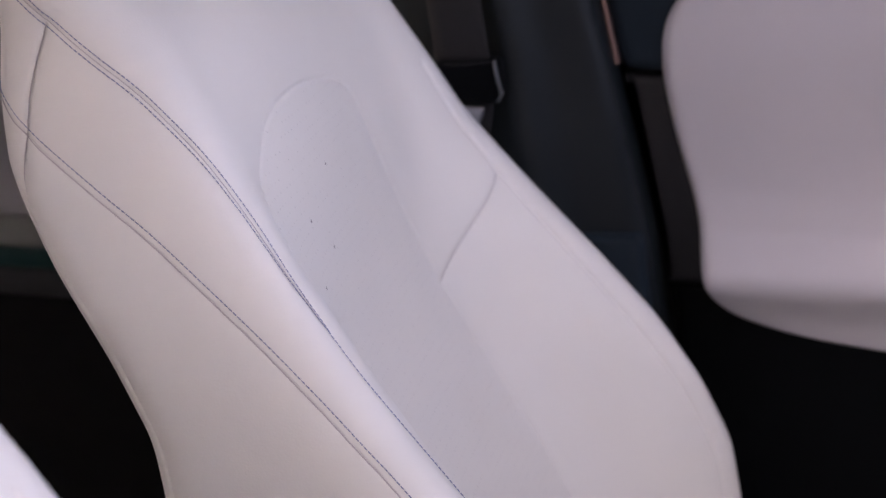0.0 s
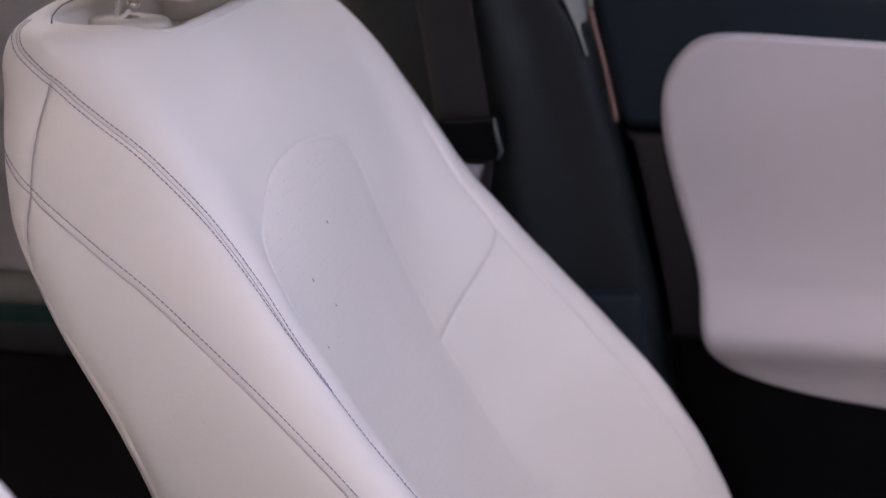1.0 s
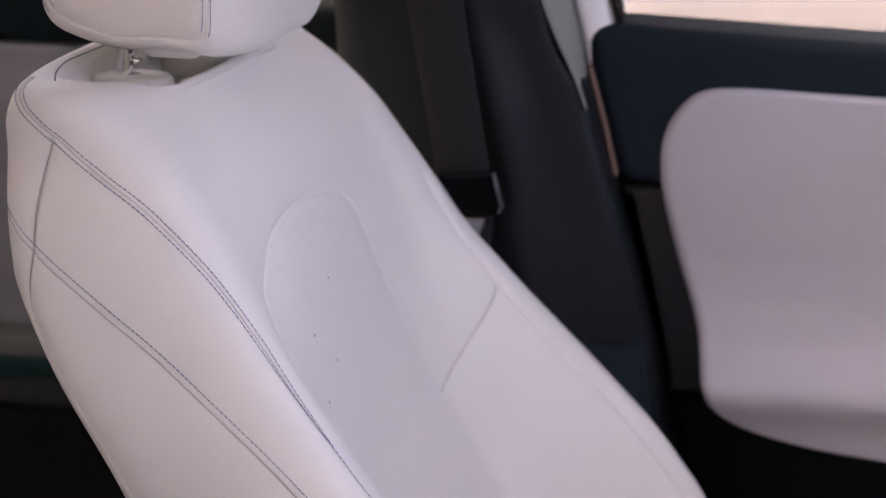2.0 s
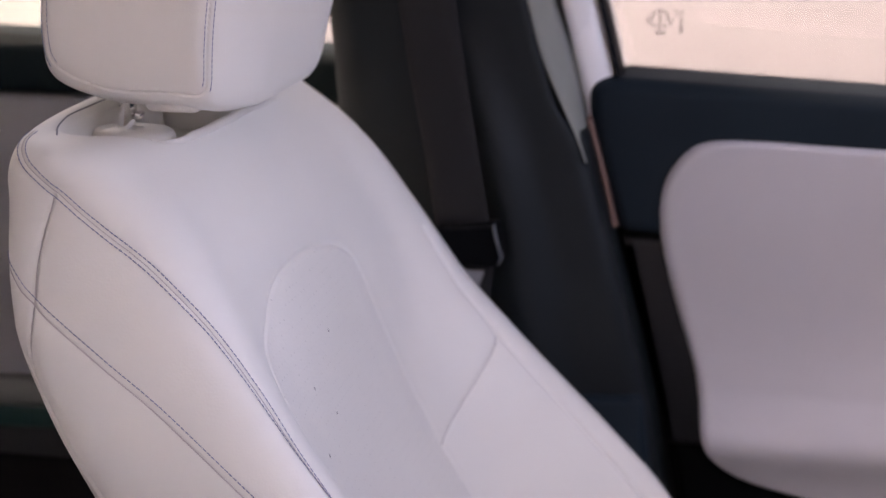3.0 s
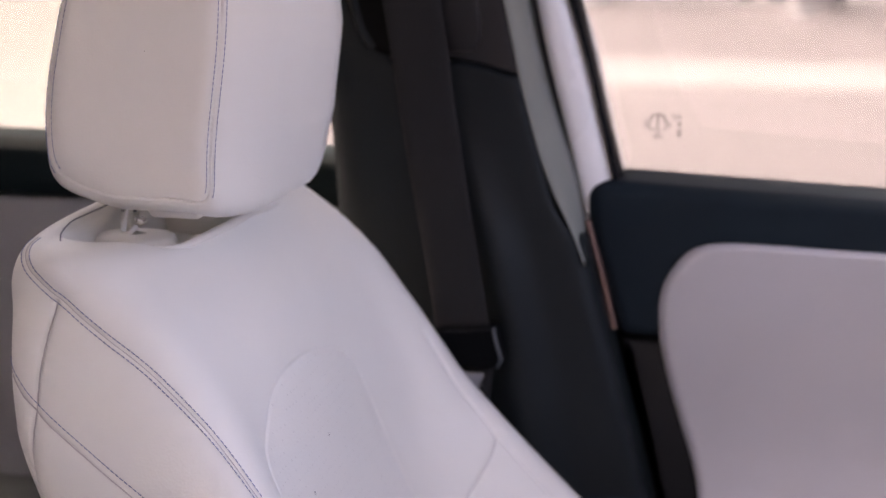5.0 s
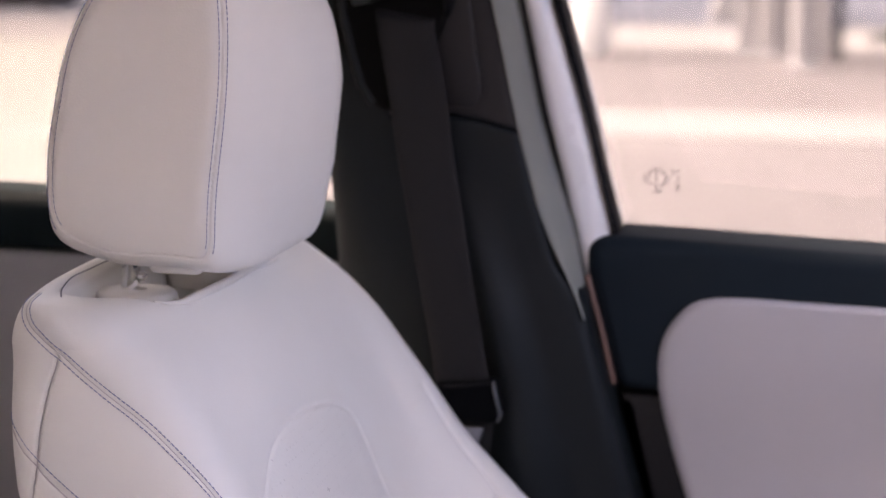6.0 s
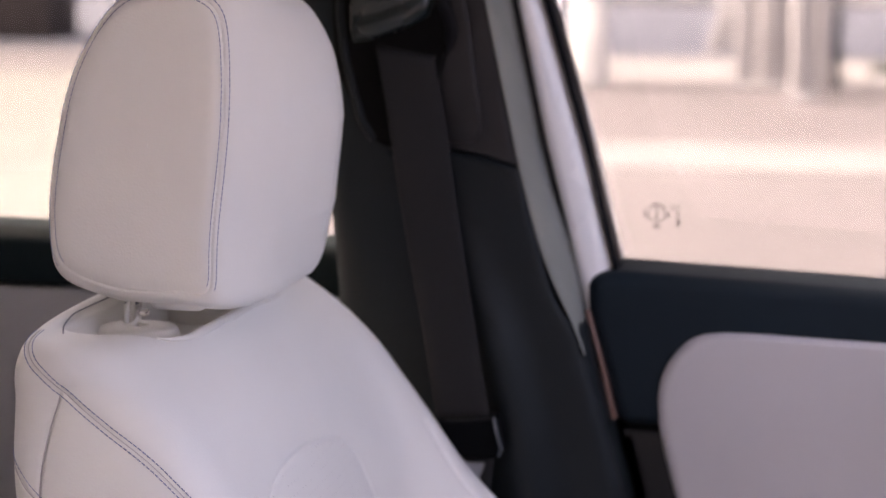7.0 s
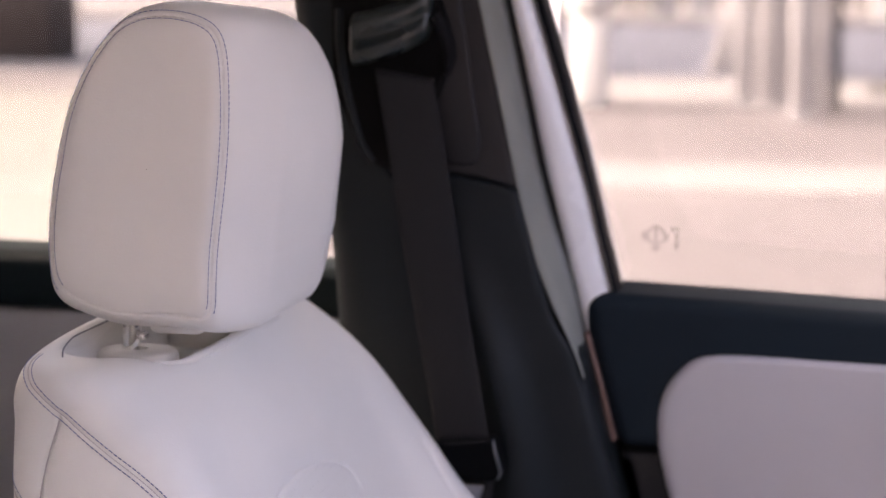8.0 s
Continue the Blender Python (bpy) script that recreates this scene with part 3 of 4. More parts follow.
part("upper_trim", bm, NAVY_PLASTIC, front_door, "navy-black soft upper door trim", origin=DOOR)
bm = slab(rounded([(-0.030, 0.30, 0), (0.95, 0.30, 0), (0.95, 0.748, 0), (-0.0795, 0.748, 0.004), (-0.075, 0.724, 0.02), (-0.066, 0.657, 0.02)], 4), 1.5300, 1.60, 0.005)
part("lower_trim", bm, LOWER_PLASTIC, front_door, "lower door trim, blackened for the shade under the armrest", origin=DOOR)

bm = slab(rounded([(-0.0860, 0.7495, 0.004), (0.95, 0.7495, 0), (0.95, 0.9195, 0), (-0.1240, 0.9195, 0.003), (-0.105, 0.843, 0.02), (-0.091, 0.78, 0.02)], 4), 1.5215, 1.60, 0.008, 5)
part("middle_trim", bm, MIDDLE_PLASTIC, front_door, "brown-black door trim round the inset, in its lit tone", origin=DOOR)

INSET = ((-0.0445, 0.9995), (-0.0745, 0.9890), (-0.0905, 0.9640), (-0.0935, 0.9330), (-0.0890, 0.9020), (-0.0765, 0.8550), (-0.0625, 0.8100), (-0.0570, 0.7720), (-0.0480, 0.7445), (-0.0220, 0.7235),
         (0.024, 0.7105), (0.090, 0.7015), (0.30, 0.683), (0.58, 0.680), (0.66, 0.74), (0.68, 0.85), (0.66, 0.96), (0.58, 0.988), (0.30, 0.992), (0.09, 0.9965), (0.02, 0.9985))
INSET_DEPTH = ((0.66, 1.5290), (0.700, 1.5265), (0.718, 1.5210), (0.733, 1.5120), (0.744, 1.5015), (0.752, 1.4945), (0.760, 1.4915), (0.768, 1.4925), (0.780, 1.4990), (0.800, 1.5085), (0.830, 1.5140),
               (0.860, 1.5145), (0.900, 1.5105), (0.925, 1.5070), (0.950, 1.5040), (1.01, 1.5000))


def inset_panel():
    """The padded inset: a sheet within a rounded outline, with an armrest swelling low down."""
    n = len(INSET)
    through_points = (4 * np.eye(n) + np.roll(np.eye(n), 1, 0) + np.roll(np.eye(n), -1, 0)) / 6
    outline = closed_spline(np.linalg.solve(through_points, np.array(INSET))[None], np.linspace(0, n, 300, False))[0]
    centre = np.array((0.25, 0.86))
    rows = []
    rings = np.concatenate([[1.0, 0.9985, 0.996, 0.992, 0.986, 0.978], np.linspace(0.965, 0.02, 60)])
    for r in rings:
        xz = centre + r * (outline - centre)
        y = smooth_table(INSET_DEPTH, xz[:, 1], 0.006)[0]
        lost = np.clip((r - 0.975) / 0.025, 0, 1)
        y = y + 0.010 * (1 - np.sqrt(1 - lost ** 2 * 0.999))
        rows.append(np.stack([xz[:, 0], y, xz[:, 1]], -1))
    return np.array(rows)


p = inset_panel()
mesh_object("inset_panel", p, grid_faces(p.shape[0], p.shape[1], True), INSET_CLOTH, front_door, "pale lilac-grey padded inset with an armrest swelling", origin=DOOR)
FRAME_LEFT = ((1.00, -0.150), (1.028, -0.157), (1.084, -0.1705), (1.140, -0.185), (1.268, -0.212), (1.43, -0.2505))
FRAME_RIGHT = ((1.00, -0.121), (1.050, -0.133), (1.081, -0.141), (1.116, -0.149), (1.151, -0.159), (1.181, -0.168), (1.224, -0.1805), (1.267, -0.194), (1.43, -0.238))
SEAL_RIGHT = ((1.00, -0.117), (1.047, -0.1285), (1.072, -0.135), (1.094, -0.141), (1.137, -0.1515), (1.181, -0.163), (1.224, -0.175), (1.267, -0.188), (1.43, -0.232))
edge_strip("window_frame", FRAME_LEFT, FRAME_RIGHT, 1.516, 1.585, PALE_PAINT, front_door, "pale lilac painted window frame", 0.010, 0.012)
edge_strip("window_seal", FRAME_RIGHT, SEAL_RIGHT, 1.526, 1.556, RUBBER, front_door, "black rubber window seal", 0.003)
edge_strip("edge_plate", ((0.928, -0.1300), (0.968, -0.1390), (1.012, -0.1515)), ((0.928, -0.1255), (0.968, -0.1350), (1.012, -0.1475)), 1.508, 1.56, COPPER, front_door, "tan metal plate on the door's edge", 0.002)
for ob in front_door.children:
    if ob.name.startswith(("window_frame", "window_seal", "edge_plate")):
        ob.data.transform(Matrix.Translation(-Vector(DOOR)))
bm = box(bmesh.new(), (1.05, 0.005, 0.44), (0.345, 1.568, 1.21), 0.001, 1)
ob = part("window_pane", bm, WINDOW_GLASS, front_door, "clear side window pane", origin=DOOR)
ob.visible_shadow = False
# the small etched mark on the pane: plain strokes
bm = bmesh.new()
for x, z, w, h, turn in ((0, 0, 0.0018, 0.018, 0), (-0.0060, 0.0035, 0.0016, 0.008, 20), (0.0060, 0.0035, 0.0016, 0.008, -20), (-0.0050, -0.0030, 0.0060, 0.0015, 30), (0.0050, -0.0030, 0.0060, 0.0015, -30),
                         (0, -0.0095, 0.0080, 0.0018, 0), (-0.0095, 0.0010, 0.0015, 0.0075, 0), (0.0035, 0.0070, 0.0060, 0.0015, 40), (-0.0030, 0.0075, 0.0055, 0.0015, -35), (0.0090, 0.0000, 0.0014, 0.0060, 15),
                         (0.0165, 0.0070, 0.0028, 0.0028, 0), (0.0165, 0.0010, 0.0024, 0.0040, 0), (0.0165, -0.0060, 0.0030, 0.0055, 0), (0.0125, 0.0065, 0.0015, 0.0050, -30)):
    box(bm, (w, 0.0008, h), (-0.1020 + x, 1.5648, 1.0805 + z), 0, 1, (0, turn, 0))
part("etched_mark", bm, MARK_INK, front_door, "small grey etched mark on the pane", False, origin=DOOR)

# ---------- the rear side door ----------
rear_door = thing("rear_door", "closed rear car door with dark sill and grey panel", "car door", (-0.8, 1.58, 0.28))
REAR = (-0.8, 1.58, 0.28)
part("sill_trim", slab(rounded([(-1.33, 1.009, 0), (-0.315, 1.006, 0), (-0.315, 1.0490, 0.004), (-1.33, 1.073, 0)]), 1.545, 1.598, 0.014, 5), TEAL_PLASTIC, rear_door, "dark teal-black window sill trim", origin=REAR)
part("door_panel", slab([(-1.33, 0.762), (-0.315, 0.758), (-0.315, 1.004), (-1.33, 1.007)], 1.558, 1.63, 0.006), DOOR_GREY, rear_door, "plain grey door panel", origin=REAR)
part("armrest", slab(rounded([(-1.33, 0.738, 0), (-0.315, 0.738, 0), (-0.315, 0.7605, 0.006), (-1.33, 0.7605, 0)]), 1.535, 1.63, 0.009, 4), GREY_PLASTIC, rear_door, "grey armrest ledge", origin=REAR)
part("accent_strip", slab([(-1.33, 0.718), (-0.315, 0.718), (-0.315, 0.7365), (-1.33, 0.7365)], 1.545, 1.63, 0.003), GREEN_STRIP, rear_door, "dark green accent strip", origin=REAR)
part("lower_panel", slab([(-1.33, 0.690), (-0.315, 0.690), (-0.315, 0.7165), (-1.33, 0.7165)], 1.550, 1.63, 0.004), DARK_GREY, rear_door, "dark grey lower door panel", origin=REAR)
part("kick_panel", slab([(-1.33, 0.28), (-0.315, 0.28), (-0.315, 0.6885), (-1.33, 0.6885)], 1.556, 1.63, 0.004), DARK_CARPET, rear_door, "black carpeted lower panel", origin=REAR)
ob = part("window_pane", box(bmesh.new(), (1.02, 0.005, 0.42), (-0.83, 1.595, 1.22), 0.001, 1), WINDOW_GLASS, rear_door, "clear side window pane", origin=REAR)
ob.visible_shadow = False
plain_slab("door_sill", (2.3, 0.14, 0.08), (-0.2, 1.56, 0.25), BLACK_PLASTIC, "black plastic door sill along the floor", "sill", 0.01)
# unseen bar added to block light bounced off the ground
plain_slab("door_sill", (1.55, 0.12, 0.24), (0.30, 0.20, 0.30), BLACK_PLASTIC, "black unseen bar added to block light off the ground", "sill", 0.02)
# ---------- outside ----------
PAVING = material("pinkish_paving", (0.08876, 0.07826, 0.08423), rough=0.85, vary=0.10, vary_scale=0.7, grain=0.4, grain_scale=60)
PALE_STONE_AND_SUN = material("pale_stone_and_sun", (0.1427, 0.1333, 0.1374), rough=0.8, vary=0.06, vary_scale=1.2, grain=0.3, grain_scale=80)
SUNLIT_PAVING = material("sunlit_paving", (0.1188, 0.1127, 0.1063), rough=0.8, vary=0.06, vary_scale=0.9, grain=0.3, grain_scale=80)
BROWN_STONE = material("brown_paving", (0.08242, 0.07138, 0.07721), rough=0.85, vary=0.1, vary_scale=0.8, grain=0.3, grain_scale=80)
ASPHALT = material("blue_grey_asphalt", (0.0523, 0.05504, 0.07822), rough=0.9, vary=0.12, vary_scale=0.5, grain=0.5, grain_scale=120)
WHITE_PAINT = material("white_paint", (0.58, 0.565, 0.57), rough=0.4, vary=0.04)
CONCRETE = material("beige_concrete", (0.2619, 0.248, 0.2597), rough=0.8, vary=0.08, vary_scale=4, grain=0.4, grain_scale=90)
BROWN_WALL = material("brown_boards", (0.06173, 0.04513, 0.03947), rough=0.7, vary=0.15, vary_scale=3, grain=0.4, grain_scale=50)
DARK_STEEL = material("dark_steel", (0.03962, 0.0387, 0.04011), rough=0.5, metal=0.4, vary=0.1)
BOUNCE_WALL = material("bounce_render", (0.31, 0.31, 0.325), rough=0.85, vary=0.08, vary_scale=1.5, grain=0.3, grain_scale=60)
COLUMN_STONE = material("column_stone", (0.291, 0.278, 0.2915), rough=0.8, vary=0.06, vary_scale=3, grain=0.3, grain_scale=80)
HEDGE = material("hedge_green", (0.03566, 0.0473, 0.03008), rough=0.8, vary=0.3, vary_scale=20, random_tone=0.2)

bm = bmesh.new()
bmesh.ops.create_grid(bm, x_segments=8, y_segments=8, size=400)
tagged(part("ground", bm, PAVING, None, smooth=False), "pinkish stone paving of an open square", "ground", kind="structure")


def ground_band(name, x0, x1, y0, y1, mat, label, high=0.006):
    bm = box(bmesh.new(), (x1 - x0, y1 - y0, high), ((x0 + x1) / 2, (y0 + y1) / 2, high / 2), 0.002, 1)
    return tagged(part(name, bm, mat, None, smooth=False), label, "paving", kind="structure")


# sunlight on the square is put into the paler and cream paving colours
ground_band("pavement_band", -2.6, 30, 10.1, 11.25, PALE_STONE_AND_SUN, "pale band coloured as a sunlit strip of the paving")
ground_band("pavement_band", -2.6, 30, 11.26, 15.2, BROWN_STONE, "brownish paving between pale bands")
ground_band("pavement_band", -2.6, 30, 15.21, 17.3, PALE_STONE_AND_SUN, "pale band coloured as a sunlit strip of the paving")
ground_band("pavement_band", -30, -2.62, 5.5, 15.0, SUNLIT_PAVING, "cream paving coloured as sunlit ground")
ground_band("road", -60, 60, 17.5, 25.5, ASPHALT, "blue-grey asphalt street", 0.008)
ground_band("kerb", -60, 60, 25.5, 25.8, CONCRETE, "beige concrete kerb", 0.12)


def post(name, x, y, width, high, mat, label, category="post", deep=None, foot=0.0, lean=0.0):
    bm = box(bmesh.new(), (width, deep or width, high), (0, 0, high / 2), min(0.03, width * 0.2), 2)
    if foot:
        box(bm, (width + foot, (deep or width) + foot, 0.05), (0, 0, 0.025), 0.01, 2)
    ob = part(name, bm, mat, None)
    ob.matrix_world = pose(x, y, -0.04 if lean else 0, 0, lean, 0)
    return tagged(ob, label, category)


bollard = post("bollard", -1.85, 14.5, 0.23, 0.66, WHITE_PAINT, "white painted bollard with a wide round head", "bollard")
bm = bmesh.new()
bmesh.ops.create_uvsphere(bm, u_segments=24, v_segments=14, radius=0.20)
bmesh.ops.translate(bm, vec=(0, 0, 0.80), verts=bm.verts)
part("bollard_head", bm, WHITE_PAINT, bollard)
post("column", -0.765, 14.7, 0.19, 2.6, COLUMN_STONE, "pale stone column on the paving", "column", foot=0.04)
post("column", -0.575, 14.66, 0.24, 2.6, CONCRETE, "beige concrete column on the paving", "column", foot=0.05)
post("column", -0.36, 13.8, 0.165, 2.6, COLUMN_STONE, "pale stone column on the paving", "column", foot=0.04)
post("column", -0.245, 14.5, 0.10, 2.6, CONCRETE, "beige concrete column beside a dark post", "column")
post("post", -0.15, 14.6, 0.055, 2.6, DARK_STEEL, "thin dark steel post")
post("column", -1.18, 17.9, 0.27, 2.4, CONCRETE, "leaning beige concrete prop by the street", "column", lean=17)
# a plain low dark bar on the paving
post("dark_bar", 0.42, 16.1, 0.70, 0.075, DARK_STEEL, "low dark bar lying on the paving", "wheel stop", deep=0.12)
for x, w in ((-4.3, 1.1), (-2.52, 0.34), (-2.04, 0.30), (-0.95, 0.28), (0.24, 0.36), (1.9, 0.8)):
    post("planter", x, 26.6, w, 0.9, WHITE_PAINT, "white painted planter across the street", "planter", deep=0.34)


def shrub(x, y, high, wide, seed):
    """A small upright shrub: a stem and a crown of many small leaves."""
    made = thing("shrub", "dark green clipped shrub beside the white planters", "shrub", (x, y, 0), "shrubs across the street")
    part("stem", tube([(0, 0, 0), (0.01, 0, high * 0.4), (0, 0.01, high * 0.8)], [0.03, 0.022, 0.012], 8), BROWN_WALL, made)
    dice = random.Random(seed)
    verts, faces = [], []
    for _ in range(900):
        f = dice.random() ** 0.7
        r = wide / 2 * (1 - f) * (0.6 + 0.5 * dice.random()) + 0.02
        a = dice.uniform(0, 2 * math.pi)
        c = Vector((r * math.cos(a), r * math.sin(a), 0.08 + f * (high - 0.08)))
        m = Matrix.Rotation(dice.uniform(0, 6.28), 3, "Z") @ Matrix.Rotation(dice.uniform(-1.2, 1.2), 3, "X")
        k = len(verts)
        verts += [c + m @ Vector(q) * dice.uniform(0.7, 1.3) for q in ((-0.035, 0, 0), (0, -0.018, 0.006), (0.035, 0, 0), (0, 0.018, 0.006))]
        faces.append((k, k + 1, k + 2, k + 3))
    mesh_object("crown", [tuple(v) for v in verts], faces, HEDGE, made, "crown of small dark green leaves", smooth=False)
    return made


shrub(-2.84, 26.2, 1.5, 0.62, 3)
shrub(0.0, 28.4, 1.6, 0.60, 8)


def building(name, x0, x1, y, high, mat, label, storeys, bays, deep=6.0):
    """A plain far building: a wall with its rows of windows and a roof edge."""
    made = thing(name, label, "building", ((x0 + x1) / 2, y, 0))
    w = x1 - x0
    part("wall", box(bmesh.new(), (w, deep, high), (0, deep / 2, high / 2), 0.05, 1), mat, made)
    part("roof_edge", box(bmesh.new(), (w + 0.3, deep + 0.3, 0.3), (0, deep / 2, high + 0.15), 0.05, 1), CONCRETE, made)
    for s in range(storeys):
        for b in range(bays):
            x = -w / 2 + (b + 0.5) * w / bays
            z = 1.6 + s * high / storeys
            part("window", box(bmesh.new(), (w / bays * 0.5, 0.12, 1.3), (x, -0.02, z), 0.02, 1), DARK_STEEL, made)
    return made


building("building", -15.0, -7.40, 18.2, 7.0, BROWN_WALL, "dark brown boarded building by the street", 2, 3, 0.8)
building("building", -6.5, 9.0, 40.0, 11.0, PALE_STONE_AND_SUN, "pale stone building across the street", 3, 7)
building("building", 10.0, 40.0, 42.0, 12.0, CONCRETE, "beige concrete building across the street", 3, 9)
# unseen; added behind the car, its pale tone bounces light onto the seats
building("building", -14.0, 12.0, -18.0, 7.0, BOUNCE_WALL, "pale unseen building added to throw light into the car", 2, 6)
# ---------- the front seats ----------
SEAT_BASE = (-0.10, SEAT_Y, 0.30)

# seams of the backrest, as height and place round the section
SEAM_RIDGE = ((1.0765, 2.35), (1.0745, 2.85), (1.0713, 3.30), (1.0663, 3.76), (1.0591, 4.27), (1.0545, 4.66), (1.048, 5.10), (1.036, 5.40), (1.0255, 5.70), (1.0132, 6.10), (1.000, 6.40), (0.972, 6.84), (0.940, 7.08), (0.905, 7.18), (0.868, 7.33), (0.828, 7.53), (0.780, 7.78), (0.70, 7.85), (0.60, 7.9), (0.46, 7.9))
SEAM_SIDE = ((1.006, 2.50), (0.998, 3.05), (0.990, 3.38), (0.983, 3.66), (0.967, 4.17), (0.949, 4.60), (0.925, 5.05), (0.882, 5.60), (0.847, 5.95), (0.814, 6.16), (0.788, 6.30), (0.70, 6.6), (0.60, 6.75), (0.46, 6.9))
SEAM_TUCK = ((1.0456, 4.95), (1.030, 4.42), (1.0108, 4.01), (0.9868, 3.66), (0.958, 3.20), (0.945, 3.0))
SEAM_REAR = ((0.955, 2.85), (0.930, 3.02), (0.898, 3.12), (0.868, 3.16), (0.822, 3.04), (0.782, 2.94), (0.70, 2.9), (0.60, 2.9), (0.46, 2.9))
SEAM_FAR = ((0.945, 16.1), (0.896, 15.93), (0.868, 15.85), (0.812, 15.83), (0.764, 15.83), (0.710, 15.88), (0.660, 15.90), (0.612, 15.92), (0.46, 15.9))
SEAM_CROSS = ((0.866, 15.80), (0.850, 15.25), (0.834, 14.70), (0.806, 13.72))
SEAM_INSERT = ((0.46, 9.6), (0.60, 9.6), (0.75, 9.4), (0.85, 8.9), (0.905, 8.40), (0.942, 8.55), (0.960, 9.35), (0.972, 10.02), (0.978, 10.65), (0.9785, 11.43), (0.972, 12.23), (0.964, 12.70), (0.953, 12.98), (0.934, 13.15), (0.892, 13.40),
               (0.844, 13.60), (0.804, 13.68), (0.730, 13.73), (0.642, 13.74), (0.46, 13.74))

HOLES = ((0.911, 10.15), (0.886, 10.75), (0.876, 9.70), (0.930, 11.30))


def grid_normals(p, wrap=True):
    across = np.roll(p, -1, 1) - np.roll(p, 1, 1)
    along = np.gradient(p, axis=0)
    n = np.cross(across, along)
    n /= np.maximum(np.linalg.norm(n, axis=-1, keepdims=True), 1e-12)
    if (n * (p - p.mean((0, 1)))).sum(-1).mean() < 0:
        n = -n
    return n


def resample(line, step):
    """Places along a polyline at even steps."""
    far = np.r_[0, np.cumsum(np.linalg.norm(np.diff(line, axis=0), axis=1))]
    s = np.arange(0, far[-1], step)
    return np.stack([np.interp(s, far, line[:, k]) for k in range(3)], -1)


def seam_distance(points, line):
    """How far points lie from a seam's line (only near ones are worked out)."""
    out = np.full(len(points), 1.0)
    low, high = line.min(0) - 0.03, line.max(0) + 0.03
    near = np.nonzero(((points > low) & (points < high)).all(1))[0]
    for k in range(0, len(near), 4000):
        chunk = near[k:k + 4000]
        d = ((points[chunk, None] - line[None]) ** 2).sum(-1).min(1)
        out[chunk] = np.sqrt(d)
    return out


def stitch_row(line, normal_at, aside, name, parent, origin, pitch=0.0034, dash=0.0031, radius=0.00033, meet=None):
    """A row of single stitches beside a seam."""
    dense = resample(line, 0.0008)
    normal, lift = normal_at(dense)
    way = np.gradient(dense, axis=0)
    for _ in range(3):
        way = np.stack([np.convolve(np.pad(way[:, k], 4, "edge"), np.ones(9) / 9, "valid") for k in range(3)], -1)
    way /= np.linalg.norm(way, axis=1, keepdims=True)
    side = np.cross(normal, way)
    near = 1.0 if meet is None else np.clip((dense[:, 2:] - meet) / 0.06, 0.1, 1.0)   # where two rows draw together
    rail = dense + side * aside * near
    normal2, shift = normal_at(rail)
    rail = rail + normal2 * (shift[:, None] + radius * 0.55)
    far = np.r_[0, np.cumsum(np.linalg.norm(np.diff(rail, axis=0), axis=1))]
    verts, faces = [], []
    for s in np.arange(0.002, far[-1] - dash, pitch):
        ends = [np.array([np.interp(s + d, far, rail[:, k]) for k in range(3)]) for d in (0, dash * 0.25, dash * 0.75, dash)]
        k = min(int(np.searchsorted(far, s)), len(dense) - 1)
        n, a = normal2[k], side[k]
        base = len(verts)
        for e, (p, r) in enumerate(zip(ends, (0.35, 1.0, 1.0, 0.35))):
            drop = n * radius * (0.5 if e in (0, 3) else 0)
            for ang in (0, 1.5708, 3.1416, 4.7124):
                verts.append(p - drop + radius * r * (math.cos(ang) * a + math.sin(ang) * n))
        for e in range(3):
            for q in range(4):
                faces.append((base + e * 4 + q, base + e * 4 + (q + 1) % 4, base + e * 4 + 4 + (q + 1) % 4, base + e * 4 + 4 + q))
        faces += [(base + 3, base + 2, base + 1, base), (base + 12, base + 13, base + 14, base + 15)]
    return tagged(mesh_object(name, verts, faces, THREAD, parent, "row of blue-grey thread stitches", origin=origin), kind="stuff")


def nearest_on(points, normals, shifts):
    """A function that gives, for places near a surface, the normal there and how far they stand off."""
    def at(places):
        n_out, d_out = np.zeros_like(places), np.zeros(len(places))
        for k in range(0, len(places), 200):
            chunk = places[k:k + 200]
            low, high = chunk.min(0) - 0.01, chunk.max(0) + 0.01
            near = np.nonzero(((points > low) & (points < high)).all(1))[0]
            i = near[((chunk[:, None] - points[None, near]) ** 2).sum(-1).argmin(1)]
            n_out[k:k + 200] = normals[i]
            d_out[k:k + 200] = ((points[i] - chunk) * normals[i]).sum(1)
        return n_out, d_out
    return at


